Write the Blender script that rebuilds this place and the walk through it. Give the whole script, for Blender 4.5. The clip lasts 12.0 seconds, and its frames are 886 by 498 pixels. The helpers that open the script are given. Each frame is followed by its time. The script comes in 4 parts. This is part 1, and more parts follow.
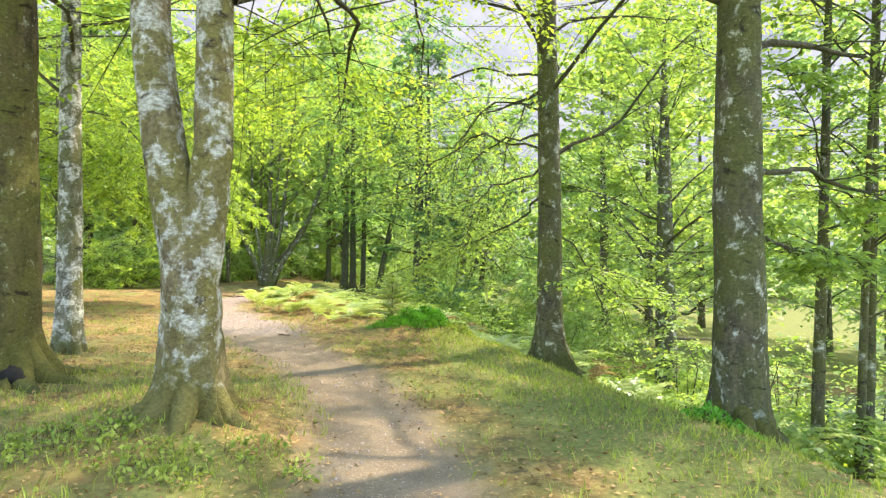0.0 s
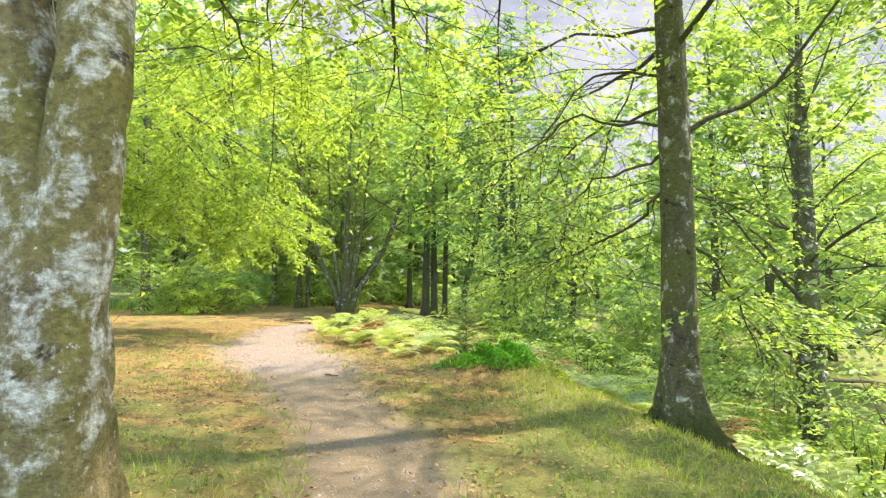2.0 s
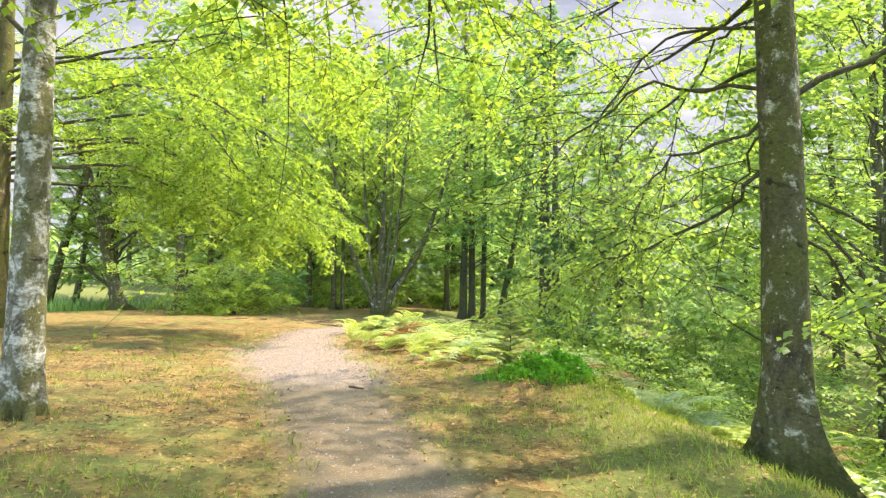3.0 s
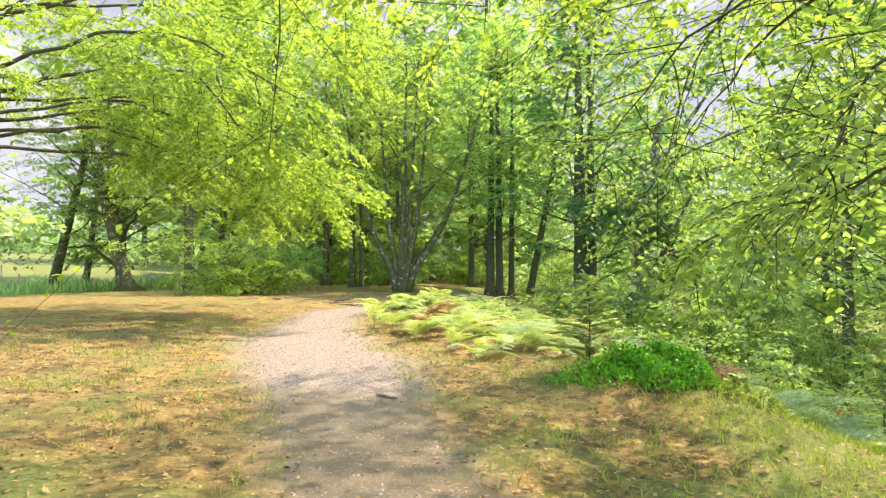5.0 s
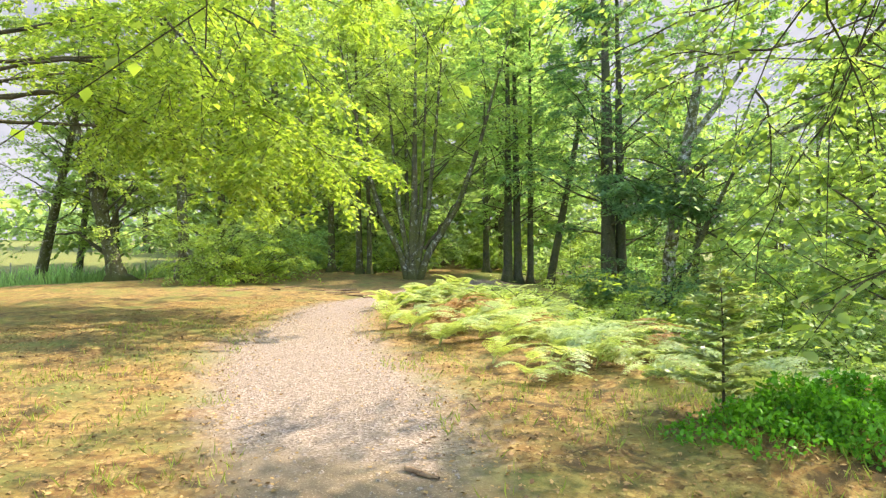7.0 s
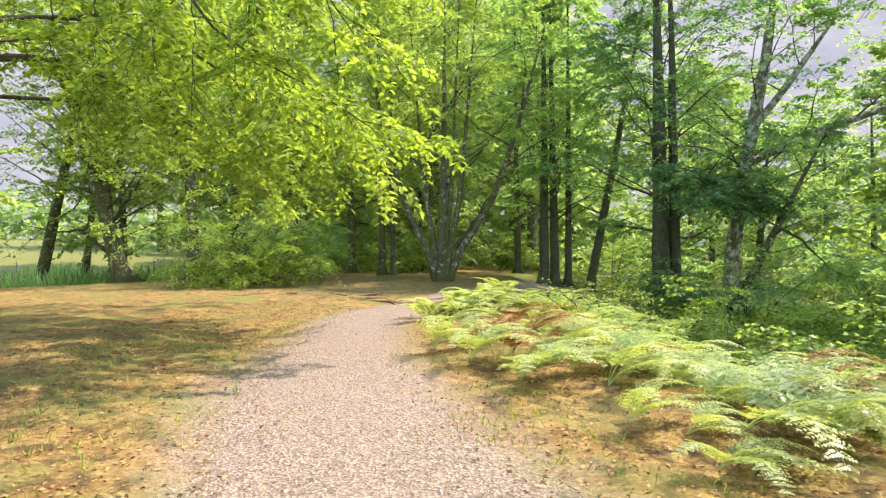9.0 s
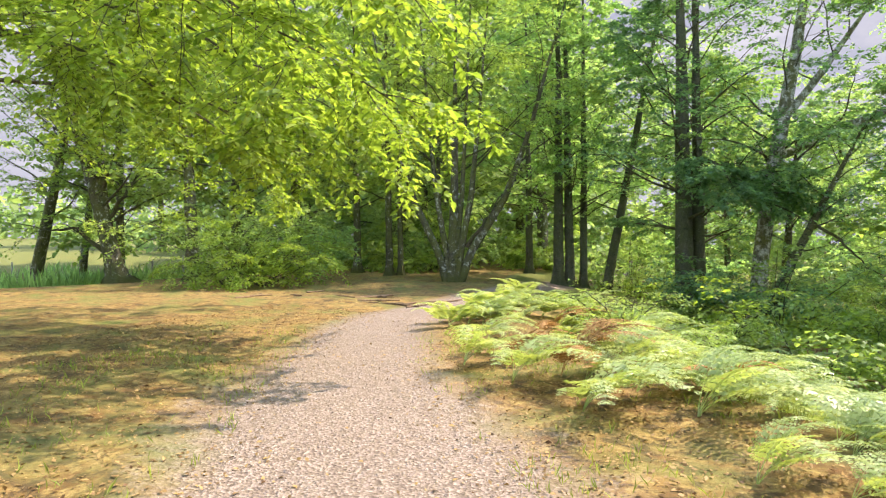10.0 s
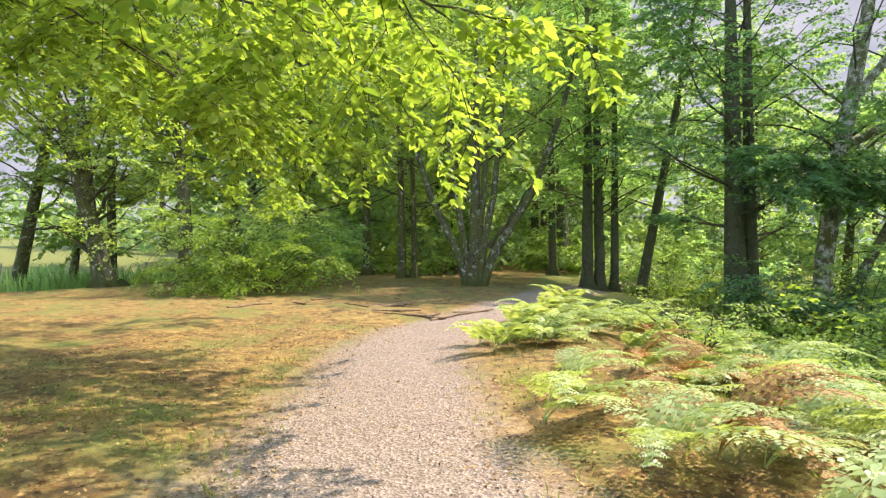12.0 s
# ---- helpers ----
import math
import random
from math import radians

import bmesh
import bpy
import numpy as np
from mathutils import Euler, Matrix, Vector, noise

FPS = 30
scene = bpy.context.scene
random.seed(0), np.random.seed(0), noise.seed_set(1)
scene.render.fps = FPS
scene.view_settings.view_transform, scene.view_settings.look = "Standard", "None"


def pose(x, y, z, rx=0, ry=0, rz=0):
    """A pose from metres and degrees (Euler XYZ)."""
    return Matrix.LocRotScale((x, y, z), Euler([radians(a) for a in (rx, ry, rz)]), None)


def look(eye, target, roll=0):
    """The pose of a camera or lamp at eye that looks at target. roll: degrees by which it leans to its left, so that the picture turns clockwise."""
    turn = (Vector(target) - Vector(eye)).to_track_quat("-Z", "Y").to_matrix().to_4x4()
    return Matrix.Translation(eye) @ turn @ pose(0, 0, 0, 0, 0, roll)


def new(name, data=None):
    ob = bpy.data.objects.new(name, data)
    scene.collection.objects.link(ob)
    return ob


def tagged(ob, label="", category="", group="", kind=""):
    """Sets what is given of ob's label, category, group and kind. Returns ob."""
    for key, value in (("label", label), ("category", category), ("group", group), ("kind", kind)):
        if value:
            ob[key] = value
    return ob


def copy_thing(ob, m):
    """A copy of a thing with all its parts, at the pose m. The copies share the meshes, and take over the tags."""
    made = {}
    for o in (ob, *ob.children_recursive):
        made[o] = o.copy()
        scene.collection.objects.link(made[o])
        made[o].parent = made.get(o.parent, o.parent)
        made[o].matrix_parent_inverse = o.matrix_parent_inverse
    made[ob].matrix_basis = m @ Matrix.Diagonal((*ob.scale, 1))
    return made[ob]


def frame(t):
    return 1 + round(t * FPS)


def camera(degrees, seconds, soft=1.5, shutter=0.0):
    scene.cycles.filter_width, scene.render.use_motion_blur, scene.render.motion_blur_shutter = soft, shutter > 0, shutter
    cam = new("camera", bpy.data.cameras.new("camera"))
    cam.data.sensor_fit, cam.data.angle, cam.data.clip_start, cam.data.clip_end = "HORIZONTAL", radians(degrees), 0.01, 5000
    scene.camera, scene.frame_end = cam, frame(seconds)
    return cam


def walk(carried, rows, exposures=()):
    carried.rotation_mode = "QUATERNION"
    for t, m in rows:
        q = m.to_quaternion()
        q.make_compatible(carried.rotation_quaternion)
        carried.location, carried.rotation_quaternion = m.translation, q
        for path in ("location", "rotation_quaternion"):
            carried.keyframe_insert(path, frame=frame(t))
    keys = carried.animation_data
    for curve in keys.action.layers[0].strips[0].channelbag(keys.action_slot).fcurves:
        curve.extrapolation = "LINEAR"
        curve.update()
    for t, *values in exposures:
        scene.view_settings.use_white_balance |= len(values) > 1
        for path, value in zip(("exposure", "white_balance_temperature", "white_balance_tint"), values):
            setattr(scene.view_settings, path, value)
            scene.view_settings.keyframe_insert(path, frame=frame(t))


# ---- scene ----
cam = camera(73.1, 12.0, soft=1.3)
METRES, EYE, TILT, LEAN, TURN = 16.0, 1.5, 1.4, 0.0, 0.0
ROWS = [
    (0.0, 0.0, 0.0, 0.0, 0.0, 0.0, 0.0),
    (0.5, 0.0, 0.0416, -0.0024, 0.0, -0.03, 0.0),
    (1.0, 0.0004, 0.0835, -0.0047, 0.04, -0.02, -0.0),
    (1.5, 0.0023, 0.1256, -0.0064, 1.91, 0.47, 0.21),
    (2.0, 0.0026, 0.1672, -0.0064, 8.34, 2.42, 0.39),
    (2.5, -0.0038, 0.2094, -0.0091, 10.56, 2.84, 0.18),
    (3.0, -0.014, 0.2512, -0.0104, 11.9, 2.71, -0.06),
    (5.0, -0.0753, 0.3996, -0.0168, 13.58, 0.42, 0.78),
    (5.5, -0.0925, 0.4367, -0.0168, 14.05, -0.6, 1.19),
    (6.0, -0.1051, 0.4736, -0.0168, 14.19, -1.13, 1.37),
    (6.5, -0.1189, 0.5115, -0.0166, 14.2, -1.15, 1.39),
    (7.0, -0.1374, 0.5491, -0.0165, 14.21, -1.14, 1.36),
    (9.0, -0.2246, 0.7042, -0.0198, 15.71, -1.18, 1.37),
    (9.5, -0.2455, 0.7394, -0.0211, 15.71, -1.21, 1.4),
    (10.0, -0.2692, 0.7742, -0.0227, 15.92, -1.21, 1.38),
    (10.5, -0.2871, 0.8111, -0.0235, 15.97, -1.22, 1.41),
    (11.0, -0.3056, 0.846, -0.024, 16.34, -1.27, 1.37),
    (11.5, -0.3265, 0.8804, -0.0226, 16.46, -1.26, 1.39),
    (12.0, -0.3456, 0.9173, -0.0231, 16.47, -1.24, 1.44),
]
walk(cam, [(t, pose(0, 0, EYE, TILT, LEAN, TURN) @ pose(METRES * x, METRES * y, METRES * z, 90 + pitch, roll, yaw)) for t, x, y, z, yaw, pitch, roll in ROWS],
     exposures=[(0.0, 2.62, 6800, 13), (3.0, 2.6, 6900, 13), (7.0, 2.5, 6900, 14), (9.0, 2.3, 6800, 19), (12.0, 2.27, 6700, 18)])

# ---- world, sun, exposure ----
SUN_AZ, SUN_EL = 56.0, 53.0          # degrees right of straight ahead (+y), and above the horizon
world = bpy.data.worlds.new("world")
scene.world = world
world.use_nodes = True
wn = world.node_tree
sky = wn.nodes.new("ShaderNodeTexSky")
sky.sky_type, sky.sun_disc = "NISHITA", False
sky.sun_elevation, sky.sun_rotation = radians(SUN_EL), radians(SUN_AZ)
sky.air_density, sky.dust_density = 1.2, 0.6
wn.nodes["Background"].inputs["Strength"].default_value = 0.15
wn.links.new(sky.outputs[0], wn.nodes["Background"].inputs["Color"])
sun = new("sun", bpy.data.lights.new("sun", "SUN"))
sun.data.energy, sun.data.angle, sun.data.color = 2.1, radians(1.2), (1.0, 0.92, 0.78)
_d = Vector((math.sin(radians(SUN_AZ)) * math.cos(radians(SUN_EL)), math.cos(radians(SUN_AZ)) * math.cos(radians(SUN_EL)), math.sin(radians(SUN_EL))))
sun.matrix_world = look(_d * 60, (0, 0, 0))

# ---- materials ----


def material(name, rough=0.8):
    m = bpy.data.materials.new(name)
    m.use_nodes = True
    t = m.node_tree
    b = t.nodes["Principled BSDF"]
    b.inputs["Roughness"].default_value = rough
    b.inputs["Specular IOR Level"].default_value = 0.22
    return m, t, b


def coords(t, scale=(1, 1, 1)):
    c, s = t.nodes.new("ShaderNodeTexCoord"), t.nodes.new("ShaderNodeMapping")
    s.inputs["Scale"].default_value = scale
    t.links.new(c.outputs["Object"], s.inputs["Vector"])
    return s.outputs["Vector"]


def noisy(t, vec, scale, detail=4.0, rough=0.55, dist=0.0):
    n = t.nodes.new("ShaderNodeTexNoise")
    n.inputs["Scale"].default_value, n.inputs["Detail"].default_value = scale, detail
    n.inputs["Roughness"].default_value, n.inputs["Distortion"].default_value = rough, dist
    t.links.new(vec, n.inputs["Vector"])
    return n.outputs["Fac"]


def cells(t, vec, scale, what="Distance"):
    n = t.nodes.new("ShaderNodeTexVoronoi")
    n.inputs["Scale"].default_value = scale
    t.links.new(vec, n.inputs["Vector"])
    return n.outputs[what]


def ramp(t, fac, stops):
    r = t.nodes.new("ShaderNodeValToRGB")
    e = r.color_ramp.elements
    while len(e) < len(stops):
        e.new(0.5)
    for el, (p, c) in zip(e, stops):
        el.position, el.color = p, (*c, 1) if len(c) == 3 else c
    t.links.new(fac, r.inputs["Fac"])
    return r.outputs["Color"]


def grey(p0, p1):
    return [(p0, (0, 0, 0)), (p1, (1, 1, 1))]


def blend(t, fac, a, b, kind="MIX"):
    m = t.nodes.new("ShaderNodeMix")
    m.data_type, m.blend_type = "RGBA", kind
    for sock, v in ((m.inputs[0], fac), (m.inputs[6], a), (m.inputs[7], b)):
        if isinstance(v, (int, float)):
            sock.default_value = v
        elif isinstance(v, tuple):
            sock.default_value = (*v, 1)
        else:
            t.links.new(v, sock)
    return m.outputs[2]


def maths(t, op, a, b):
    m = t.nodes.new("ShaderNodeMath")
    m.operation, m.use_clamp = op, op in ("ADD", "SUBTRACT", "MULTIPLY")
    for sock, v in zip(m.inputs, (a, b)):
        if isinstance(v, (int, float)):
            sock.default_value = v
        else:
            t.links.new(v, sock)
    return m.outputs[0]


def bump(t, b, height, strength, dist):
    n = t.nodes.new("ShaderNodeBump")
    n.inputs["Strength"].default_value, n.inputs["Distance"].default_value = strength, dist
    t.links.new(height, n.inputs["Height"])
    t.links.new(n.outputs[0], b.inputs["Normal"])


def bark(name, dark, light, lichen, moss, patches=0.56, moss_top=1.2):
    m, t, b = material(name, 0.9)
    v, vs = coords(t), coords(t, (1, 1, 0.35))
    base = blend(t, ramp(t, noisy(t, vs, 9, 6, 0.65), grey(0.35, 0.68)), dark, light)
    base = blend(t, ramp(t, noisy(t, coords(t, (1, 1, 0.5)), 2.2, 5, 0.6, 0.4), grey(0.36, 0.58)), base, moss)
    spots = ramp(t, noisy(t, coords(t, (1, 1, 0.8)), 5.5, 8, 0.68, 0.25), grey(patches - 0.02, patches + 0.07))
    grain = ramp(t, noisy(t, coords(t, (1, 1, 2.2)), 16, 5, 0.7), grey(0.3, 0.55))
    base = blend(t, maths(t, "MULTIPLY", spots, grain), base, lichen)
    small = ramp(t, noisy(t, v, 19, 4, 0.65), grey(0.64, 0.72))
    base = blend(t, small, base, lichen)
    scars = ramp(t, noisy(t, coords(t, (1, 1, 1.6)), 3.4, 6, 0.7, 0.5), grey(0.58, 0.66))
    base = blend(t, scars, base, tuple(0.6 * c for c in dark))
    z = t.nodes.new("ShaderNodeSeparateXYZ")
    t.links.new(v, z.inputs[0])
    low = maths(t, "SUBTRACT", maths(t, "ADD", noisy(t, v, 5, 7, 0.7), 0.1), maths(t, "DIVIDE", z.outputs[2], moss_top * 1.6))
    base = blend(t, ramp(t, low, grey(0.3, 0.5)), base, tuple(0.8 * c for c in moss))
    base = blend(t, 1.0, base, ramp(t, noisy(t, coords(t, (1, 1, 1.4)), 24, 8, 0.75), [(0.3, (0.45, 0.42, 0.4)), (0.62, (1.12, 1.12, 1.12))]), "MULTIPLY")
    t.links.new(base, b.inputs["Base Color"])
    h = blend(t, 0.5, noisy(t, vs, 14, 8, 0.7), noisy(t, v, 45, 4, 0.7))
    bump(t, b, h, 1.0, 0.05)
    return m


def leaf(name, dark, light, through_tint, gloss=0.45, share=0.45, sheen=0.22):
    m, t, b = material(name, gloss)
    b.inputs["Specular IOR Level"].default_value = sheen
    g = t.nodes.new("ShaderNodeNewGeometry")
    col = ramp(t, g.outputs["Random Per Island"], [(0.0, dark), (0.55, light), (1.0, tuple(1.25 * c for c in light))])
    big = ramp(t, noisy(t, coords(t), 0.6, 3), grey(0.35, 0.65))
    col = blend(t, big, blend(t, 1.0, col, (0.8, 0.85, 0.8), "MULTIPLY"), col)
    t.links.new(col, b.inputs["Base Color"])
    o = t.nodes.new("ShaderNodeObjectInfo")
    col = blend(t, 1.0, col, ramp(t, o.outputs["Random"], [(0.0, (0.86, 0.9, 0.9)), (1.0, (1.12, 1.1, 1.1))]), "MULTIPLY")
    t.links.new(col, b.inputs["Base Color"])
    tr = t.nodes.new("ShaderNodeBsdfTranslucent")
    t.links.new(blend(t, 1.0, col, through_tint, "MULTIPLY"), tr.inputs["Color"])
    mix = t.nodes.new("ShaderNodeMixShader")
    mix.inputs[0].default_value = share
    t.links.new(b.outputs[0], mix.inputs[1])
    t.links.new(tr.outputs[0], mix.inputs[2])
    t.links.new(mix.outputs[0], t.nodes["Material Output"].inputs["Surface"])
    return m


BEECH = bark("beech_bark", (0.09, 0.068, 0.032), (0.31, 0.245, 0.13), (0.58, 0.56, 0.47), (0.19, 0.165, 0.045), 0.51)
BEECH_MOSSY = bark("mossy_beech_bark", (0.05, 0.037, 0.016), (0.18, 0.135, 0.06), (0.42, 0.42, 0.3), (0.12, 0.115, 0.025), 0.62, 1.6)
BEECH_DARK = bark("dark_beech_bark", (0.045, 0.04, 0.024), (0.15, 0.13, 0.08), (0.52, 0.52, 0.43), (0.1, 0.105, 0.03), 0.575, 0.9)
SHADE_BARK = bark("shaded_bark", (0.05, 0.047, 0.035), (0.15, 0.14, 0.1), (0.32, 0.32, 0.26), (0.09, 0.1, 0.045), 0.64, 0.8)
PALE_BARK = bark("pale_patched_bark", (0.07, 0.06, 0.045), (0.32, 0.3, 0.23), (0.62, 0.61, 0.54), (0.14, 0.14, 0.05), 0.5, 0.6)
TWIG = bark("twig_bark", (0.06, 0.05, 0.03), (0.15, 0.125, 0.08), (0.2, 0.2, 0.15), (0.07, 0.07, 0.025), 0.62, 0.1)
LEAF_SUN = leaf("beech_leaf_sunlit", (0.14, 0.23, 0.04), (0.26, 0.345, 0.075), (1.65, 1.55, 0.6), 0.45, 0.58)
LEAF_MID = leaf("beech_leaf", (0.16, 0.24, 0.065), (0.28, 0.37, 0.115), (1.5, 1.46, 0.62), 0.45, 0.56)
LEAF_DEEP = leaf("deep_green_leaf", (0.15, 0.25, 0.095), (0.25, 0.37, 0.155), (1.75, 1.75, 0.85), 0.45, 0.6)
# darker leaf copy round the twin trunks, their shade put into the colour
LEAF_SHADE = leaf("dark_shade_leaf", (0.09, 0.17, 0.075), (0.16, 0.26, 0.115), (1.7, 1.8, 0.9), 0.45, 0.5)
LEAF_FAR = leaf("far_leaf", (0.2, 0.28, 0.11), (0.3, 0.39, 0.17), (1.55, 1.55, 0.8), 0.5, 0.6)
FERN_MAT = leaf("bracken_frond", (0.24, 0.31, 0.09), (0.42, 0.48, 0.21), (1.45, 1.4, 0.55), 0.3, 0.4, 0.5)
BILBERRY = leaf("bilberry_leaf", (0.05, 0.17, 0.015), (0.13, 0.31, 0.03), (1.4, 1.6, 0.5), 0.4, 0.4)
GRASS_MAT = leaf("grass_blade", (0.14, 0.2, 0.03), (0.28, 0.32, 0.06), (1.3, 1.3, 0.7), 0.5, 0.4)
DRY_MAT = leaf("dead_bracken", (0.22, 0.1, 0.035), (0.42, 0.24, 0.09), (1.1, 1.0, 0.8), 0.7, 0.25)
LITTER_MAT = leaf("leaf_litter", (0.11, 0.05, 0.02), (0.38, 0.23, 0.09), (1.0, 1.0, 0.9), 0.6, 0.15)


def ground_material():
    m, t, b = material("forest_floor", 0.95)
    v = coords(t)
    a = t.nodes.new("ShaderNodeAttribute")
    a.attribute_name = "path"
    g = t.nodes.new("ShaderNodeAttribute")
    g.attribute_name = "green"
    soil = blend(t, ramp(t, noisy(t, v, 1.3, 6, 0.62), grey(0.38, 0.62)), (0.14, 0.068, 0.022), (0.24, 0.145, 0.042))
    soil = blend(t, ramp(t, noisy(t, v, 9, 6, 0.72, 0.5), grey(0.45, 0.64)), soil, (0.34, 0.245, 0.082))
    soil = blend(t, ramp(t, noisy(t, v, 4, 6, 0.7, 0.3), grey(0.5, 0.6)), soil, (0.085, 0.055, 0.022))
    soil = blend(t, ramp(t, noisy(t, v, 38, 3, 0.7), grey(0.55, 0.66)), soil, (0.09, 0.055, 0.025))
    green = blend(t, ramp(t, noisy(t, v, 22, 4, 0.7), grey(0.35, 0.65)), (0.085, 0.1, 0.022), (0.19, 0.19, 0.05))
    where = ramp(t, maths(t, "ADD", maths(t, "MULTIPLY", noisy(t, v, 0.9, 5, 0.6), 0.9), maths(t, "SUBTRACT", g.outputs["Fac"], 0.5)), grey(0.42, 0.62))
    soil = blend(t, where, soil, green)
    stone = ramp(t, cells(t, v, 46, "Color"), [(0.0, (0.115, 0.082, 0.058)), (0.5, (0.22, 0.165, 0.122)), (1.0, (0.37, 0.295, 0.235))])
    dirt = ramp(t, noisy(t, v, 2.3, 6, 0.65), [(0.3, (0.14, 0.098, 0.058)), (0.7, (0.24, 0.178, 0.11))])
    dirt = blend(t, ramp(t, noisy(t, v, 50, 3, 0.7), grey(0.56, 0.64)), dirt, (0.33, 0.25, 0.16))
    k = t.nodes.new("ShaderNodeAttribute")
    k.attribute_name = "gravel"
    track = blend(t, ramp(t, maths(t, "ADD", k.outputs["Fac"], maths(t, "SUBTRACT", maths(t, "MULTIPLY", noisy(t, v, 2, 5, 0.6), 0.8), 0.4)), grey(0.4, 0.6)), dirt, stone)
    edge = ramp(t, maths(t, "ADD", a.outputs["Fac"], maths(t, "SUBTRACT", maths(t, "MULTIPLY", noisy(t, v, 2.6, 9, 0.78), 1.1), 0.55)), grey(0.36, 0.66))
    t.links.new(blend(t, edge, soil, track), b.inputs["Base Color"])
    h = blend(t, edge, noisy(t, v, 25, 8, 0.75), blend(t, k.outputs["Fac"], noisy(t, v, 70, 4, 0.7), cells(t, v, 46)))
    bump(t, b, h, 0.7, 0.022)
    return m


GROUND_MAT = ground_material()


def plain(name, a, b_, scale=6.0, rough=0.8):
    m, t, b = material(name, rough)
    t.links.new(blend(t, ramp(t, noisy(t, coords(t), scale, 5), grey(0.35, 0.65)), a, b_), b.inputs["Base Color"])
    bump(t, b, noisy(t, coords(t), scale * 6, 4), 0.4, 0.02)
    return m


STONE = plain("path_gravel", (0.15, 0.112, 0.083), (0.4, 0.32, 0.255), 60)
HOLLOW_SHADE = plain("painted_hollow_shade", (0.006, 0.005, 0.004), (0.02, 0.016, 0.012), 12)
STICK = plain("dead_wood", (0.1, 0.06, 0.035), (0.26, 0.17, 0.1), 20)
FENCE_WOOD = plain("weathered_fence_wood", (0.2, 0.18, 0.15), (0.36, 0.33, 0.28), 10)


def water_material():
    m, t, b = material("lake_water", 0.08)
    b.inputs["Base Color"].default_value = (0.03, 0.05, 0.06, 1)
    b.inputs["Specular IOR Level"].default_value = 0.6
    bump(t, b, noisy(t, coords(t, (1, 3, 1)), 1.2, 4), 0.25, 0.1)
    return m


WATER = water_material()


def haze_material():
    """Thin bright cloud low over the horizon, lavender-blue where it parts."""
    m, t, b = material("low_hazy_sky", 1.0)
    e = t.nodes.new("ShaderNodeEmission")
    cloud = ramp(t, noisy(t, coords(t, (1, 1, 2.2)), 0.006, 6, 0.6), [(0.35, (0.085, 0.096, 0.127)), (0.68, (0.17, 0.175, 0.19))])
    t.links.new(cloud, e.inputs["Color"])
    t.links.new(e.outputs[0], t.nodes["Material Output"].inputs["Surface"])
    return m


HAZE = haze_material()

# ---- mesh building ----


def mesh_object(name, verts, faces, mat, parent=None, label="", smooth=False):
    """One mesh object from arrays; all faces have the same number of corners."""
    verts, faces = np.asarray(verts, np.float32), np.asarray(faces, np.int32)
    me = bpy.data.meshes.new(name)
    k = faces.shape[1]
    me.vertices.add(len(verts))
    me.vertices.foreach_set("co", verts.ravel())
    me.loops.add(faces.size)
    me.loops.foreach_set("vertex_index", faces.ravel())
    me.polygons.add(len(faces))
    me.polygons.foreach_set("loop_start", np.arange(0, faces.size, k, dtype=np.int32))
    if smooth:
        me.polygons.foreach_set("use_smooth", np.ones(len(faces), bool))
    me.update(calc_edges=True)
    me.materials.append(mat)
    ob = new(name, me)
    if parent:
        ob.parent = parent
    if label:
        tagged(ob, label)
    return ob


class Pile:
    """Quads gathered for one mesh."""

    def __init__(self):
        self.v, self.f, self.n = [], [], 0

    def add(self, v, f):
        self.v.append(np.asarray(v, float))
        self.f.append(np.asarray(f, int) + self.n)
        self.n += len(v)

    def make(self, name, mat, parent=None, label="", smooth=False):
        return mesh_object(name, np.concatenate(self.v), np.concatenate(self.f), mat, parent, label, smooth)


def unit(a):
    a = np.asarray(a, float)
    return a / np.maximum(np.linalg.norm(a, axis=-1, keepdims=True), 1e-9)


def tube(pts, radii, sides=6, rough=0.0, rng=None, flare=0.0, flare_h=0.4, lobes=5, phase=0.0):
    """A tapered, knobbly tube along pts. flare widens its foot into root lobes."""
    pts, radii = np.asarray(pts, float), np.asarray(radii, float)
    tan = unit(np.gradient(pts, axis=0))
    ref = np.where(np.abs(tan[:, 2:3]) < 0.9, [[0, 0, 1.0]], [[1.0, 0, 0]])
    ref = np.tile(ref[len(ref) // 2], (len(pts), 1))
    a = unit(np.cross(ref, tan))
    b = np.cross(tan, a)
    th = np.linspace(0, 2 * np.pi, sides, endpoint=False)
    r = np.tile(radii[:, None], (1, sides))
    if flare:
        z = np.maximum(pts[:, 2] - pts[0, 2], 0)[:, None]
        lob = 0.3 + 1.1 * np.maximum(0, np.cos(lobes * th + phase + 0.8 * np.sin(th + phase))) ** 2.5
        r = r * (1 + flare * np.exp(-z / flare_h) * lob[None])
        r = r * (1 + 0.05 * np.cos(lobes * th + phase)[None] * np.exp(-z / 2.5))
    if rough and rng is not None:
        k = rng.normal(0, 1, (len(pts), sides))
        k = (k + np.roll(k, 1, 1) + np.roll(k, -1, 1)) / 1.8
        r = r * (1 + rough * k)
    v = pts[:, None] + r[..., None] * (np.cos(th)[None, :, None] * a[:, None] + np.sin(th)[None, :, None] * b[:, None])
    n = len(pts)
    i, j = np.meshgrid(np.arange(n - 1), np.arange(sides), indexing="ij")
    j2 = (j + 1) % sides
    f = np.stack([i * sides + j, i * sides + j2, (i + 1) * sides + j2, (i + 1) * sides + j], -1).reshape(-1, 4)
    return v.reshape(-1, 3), f


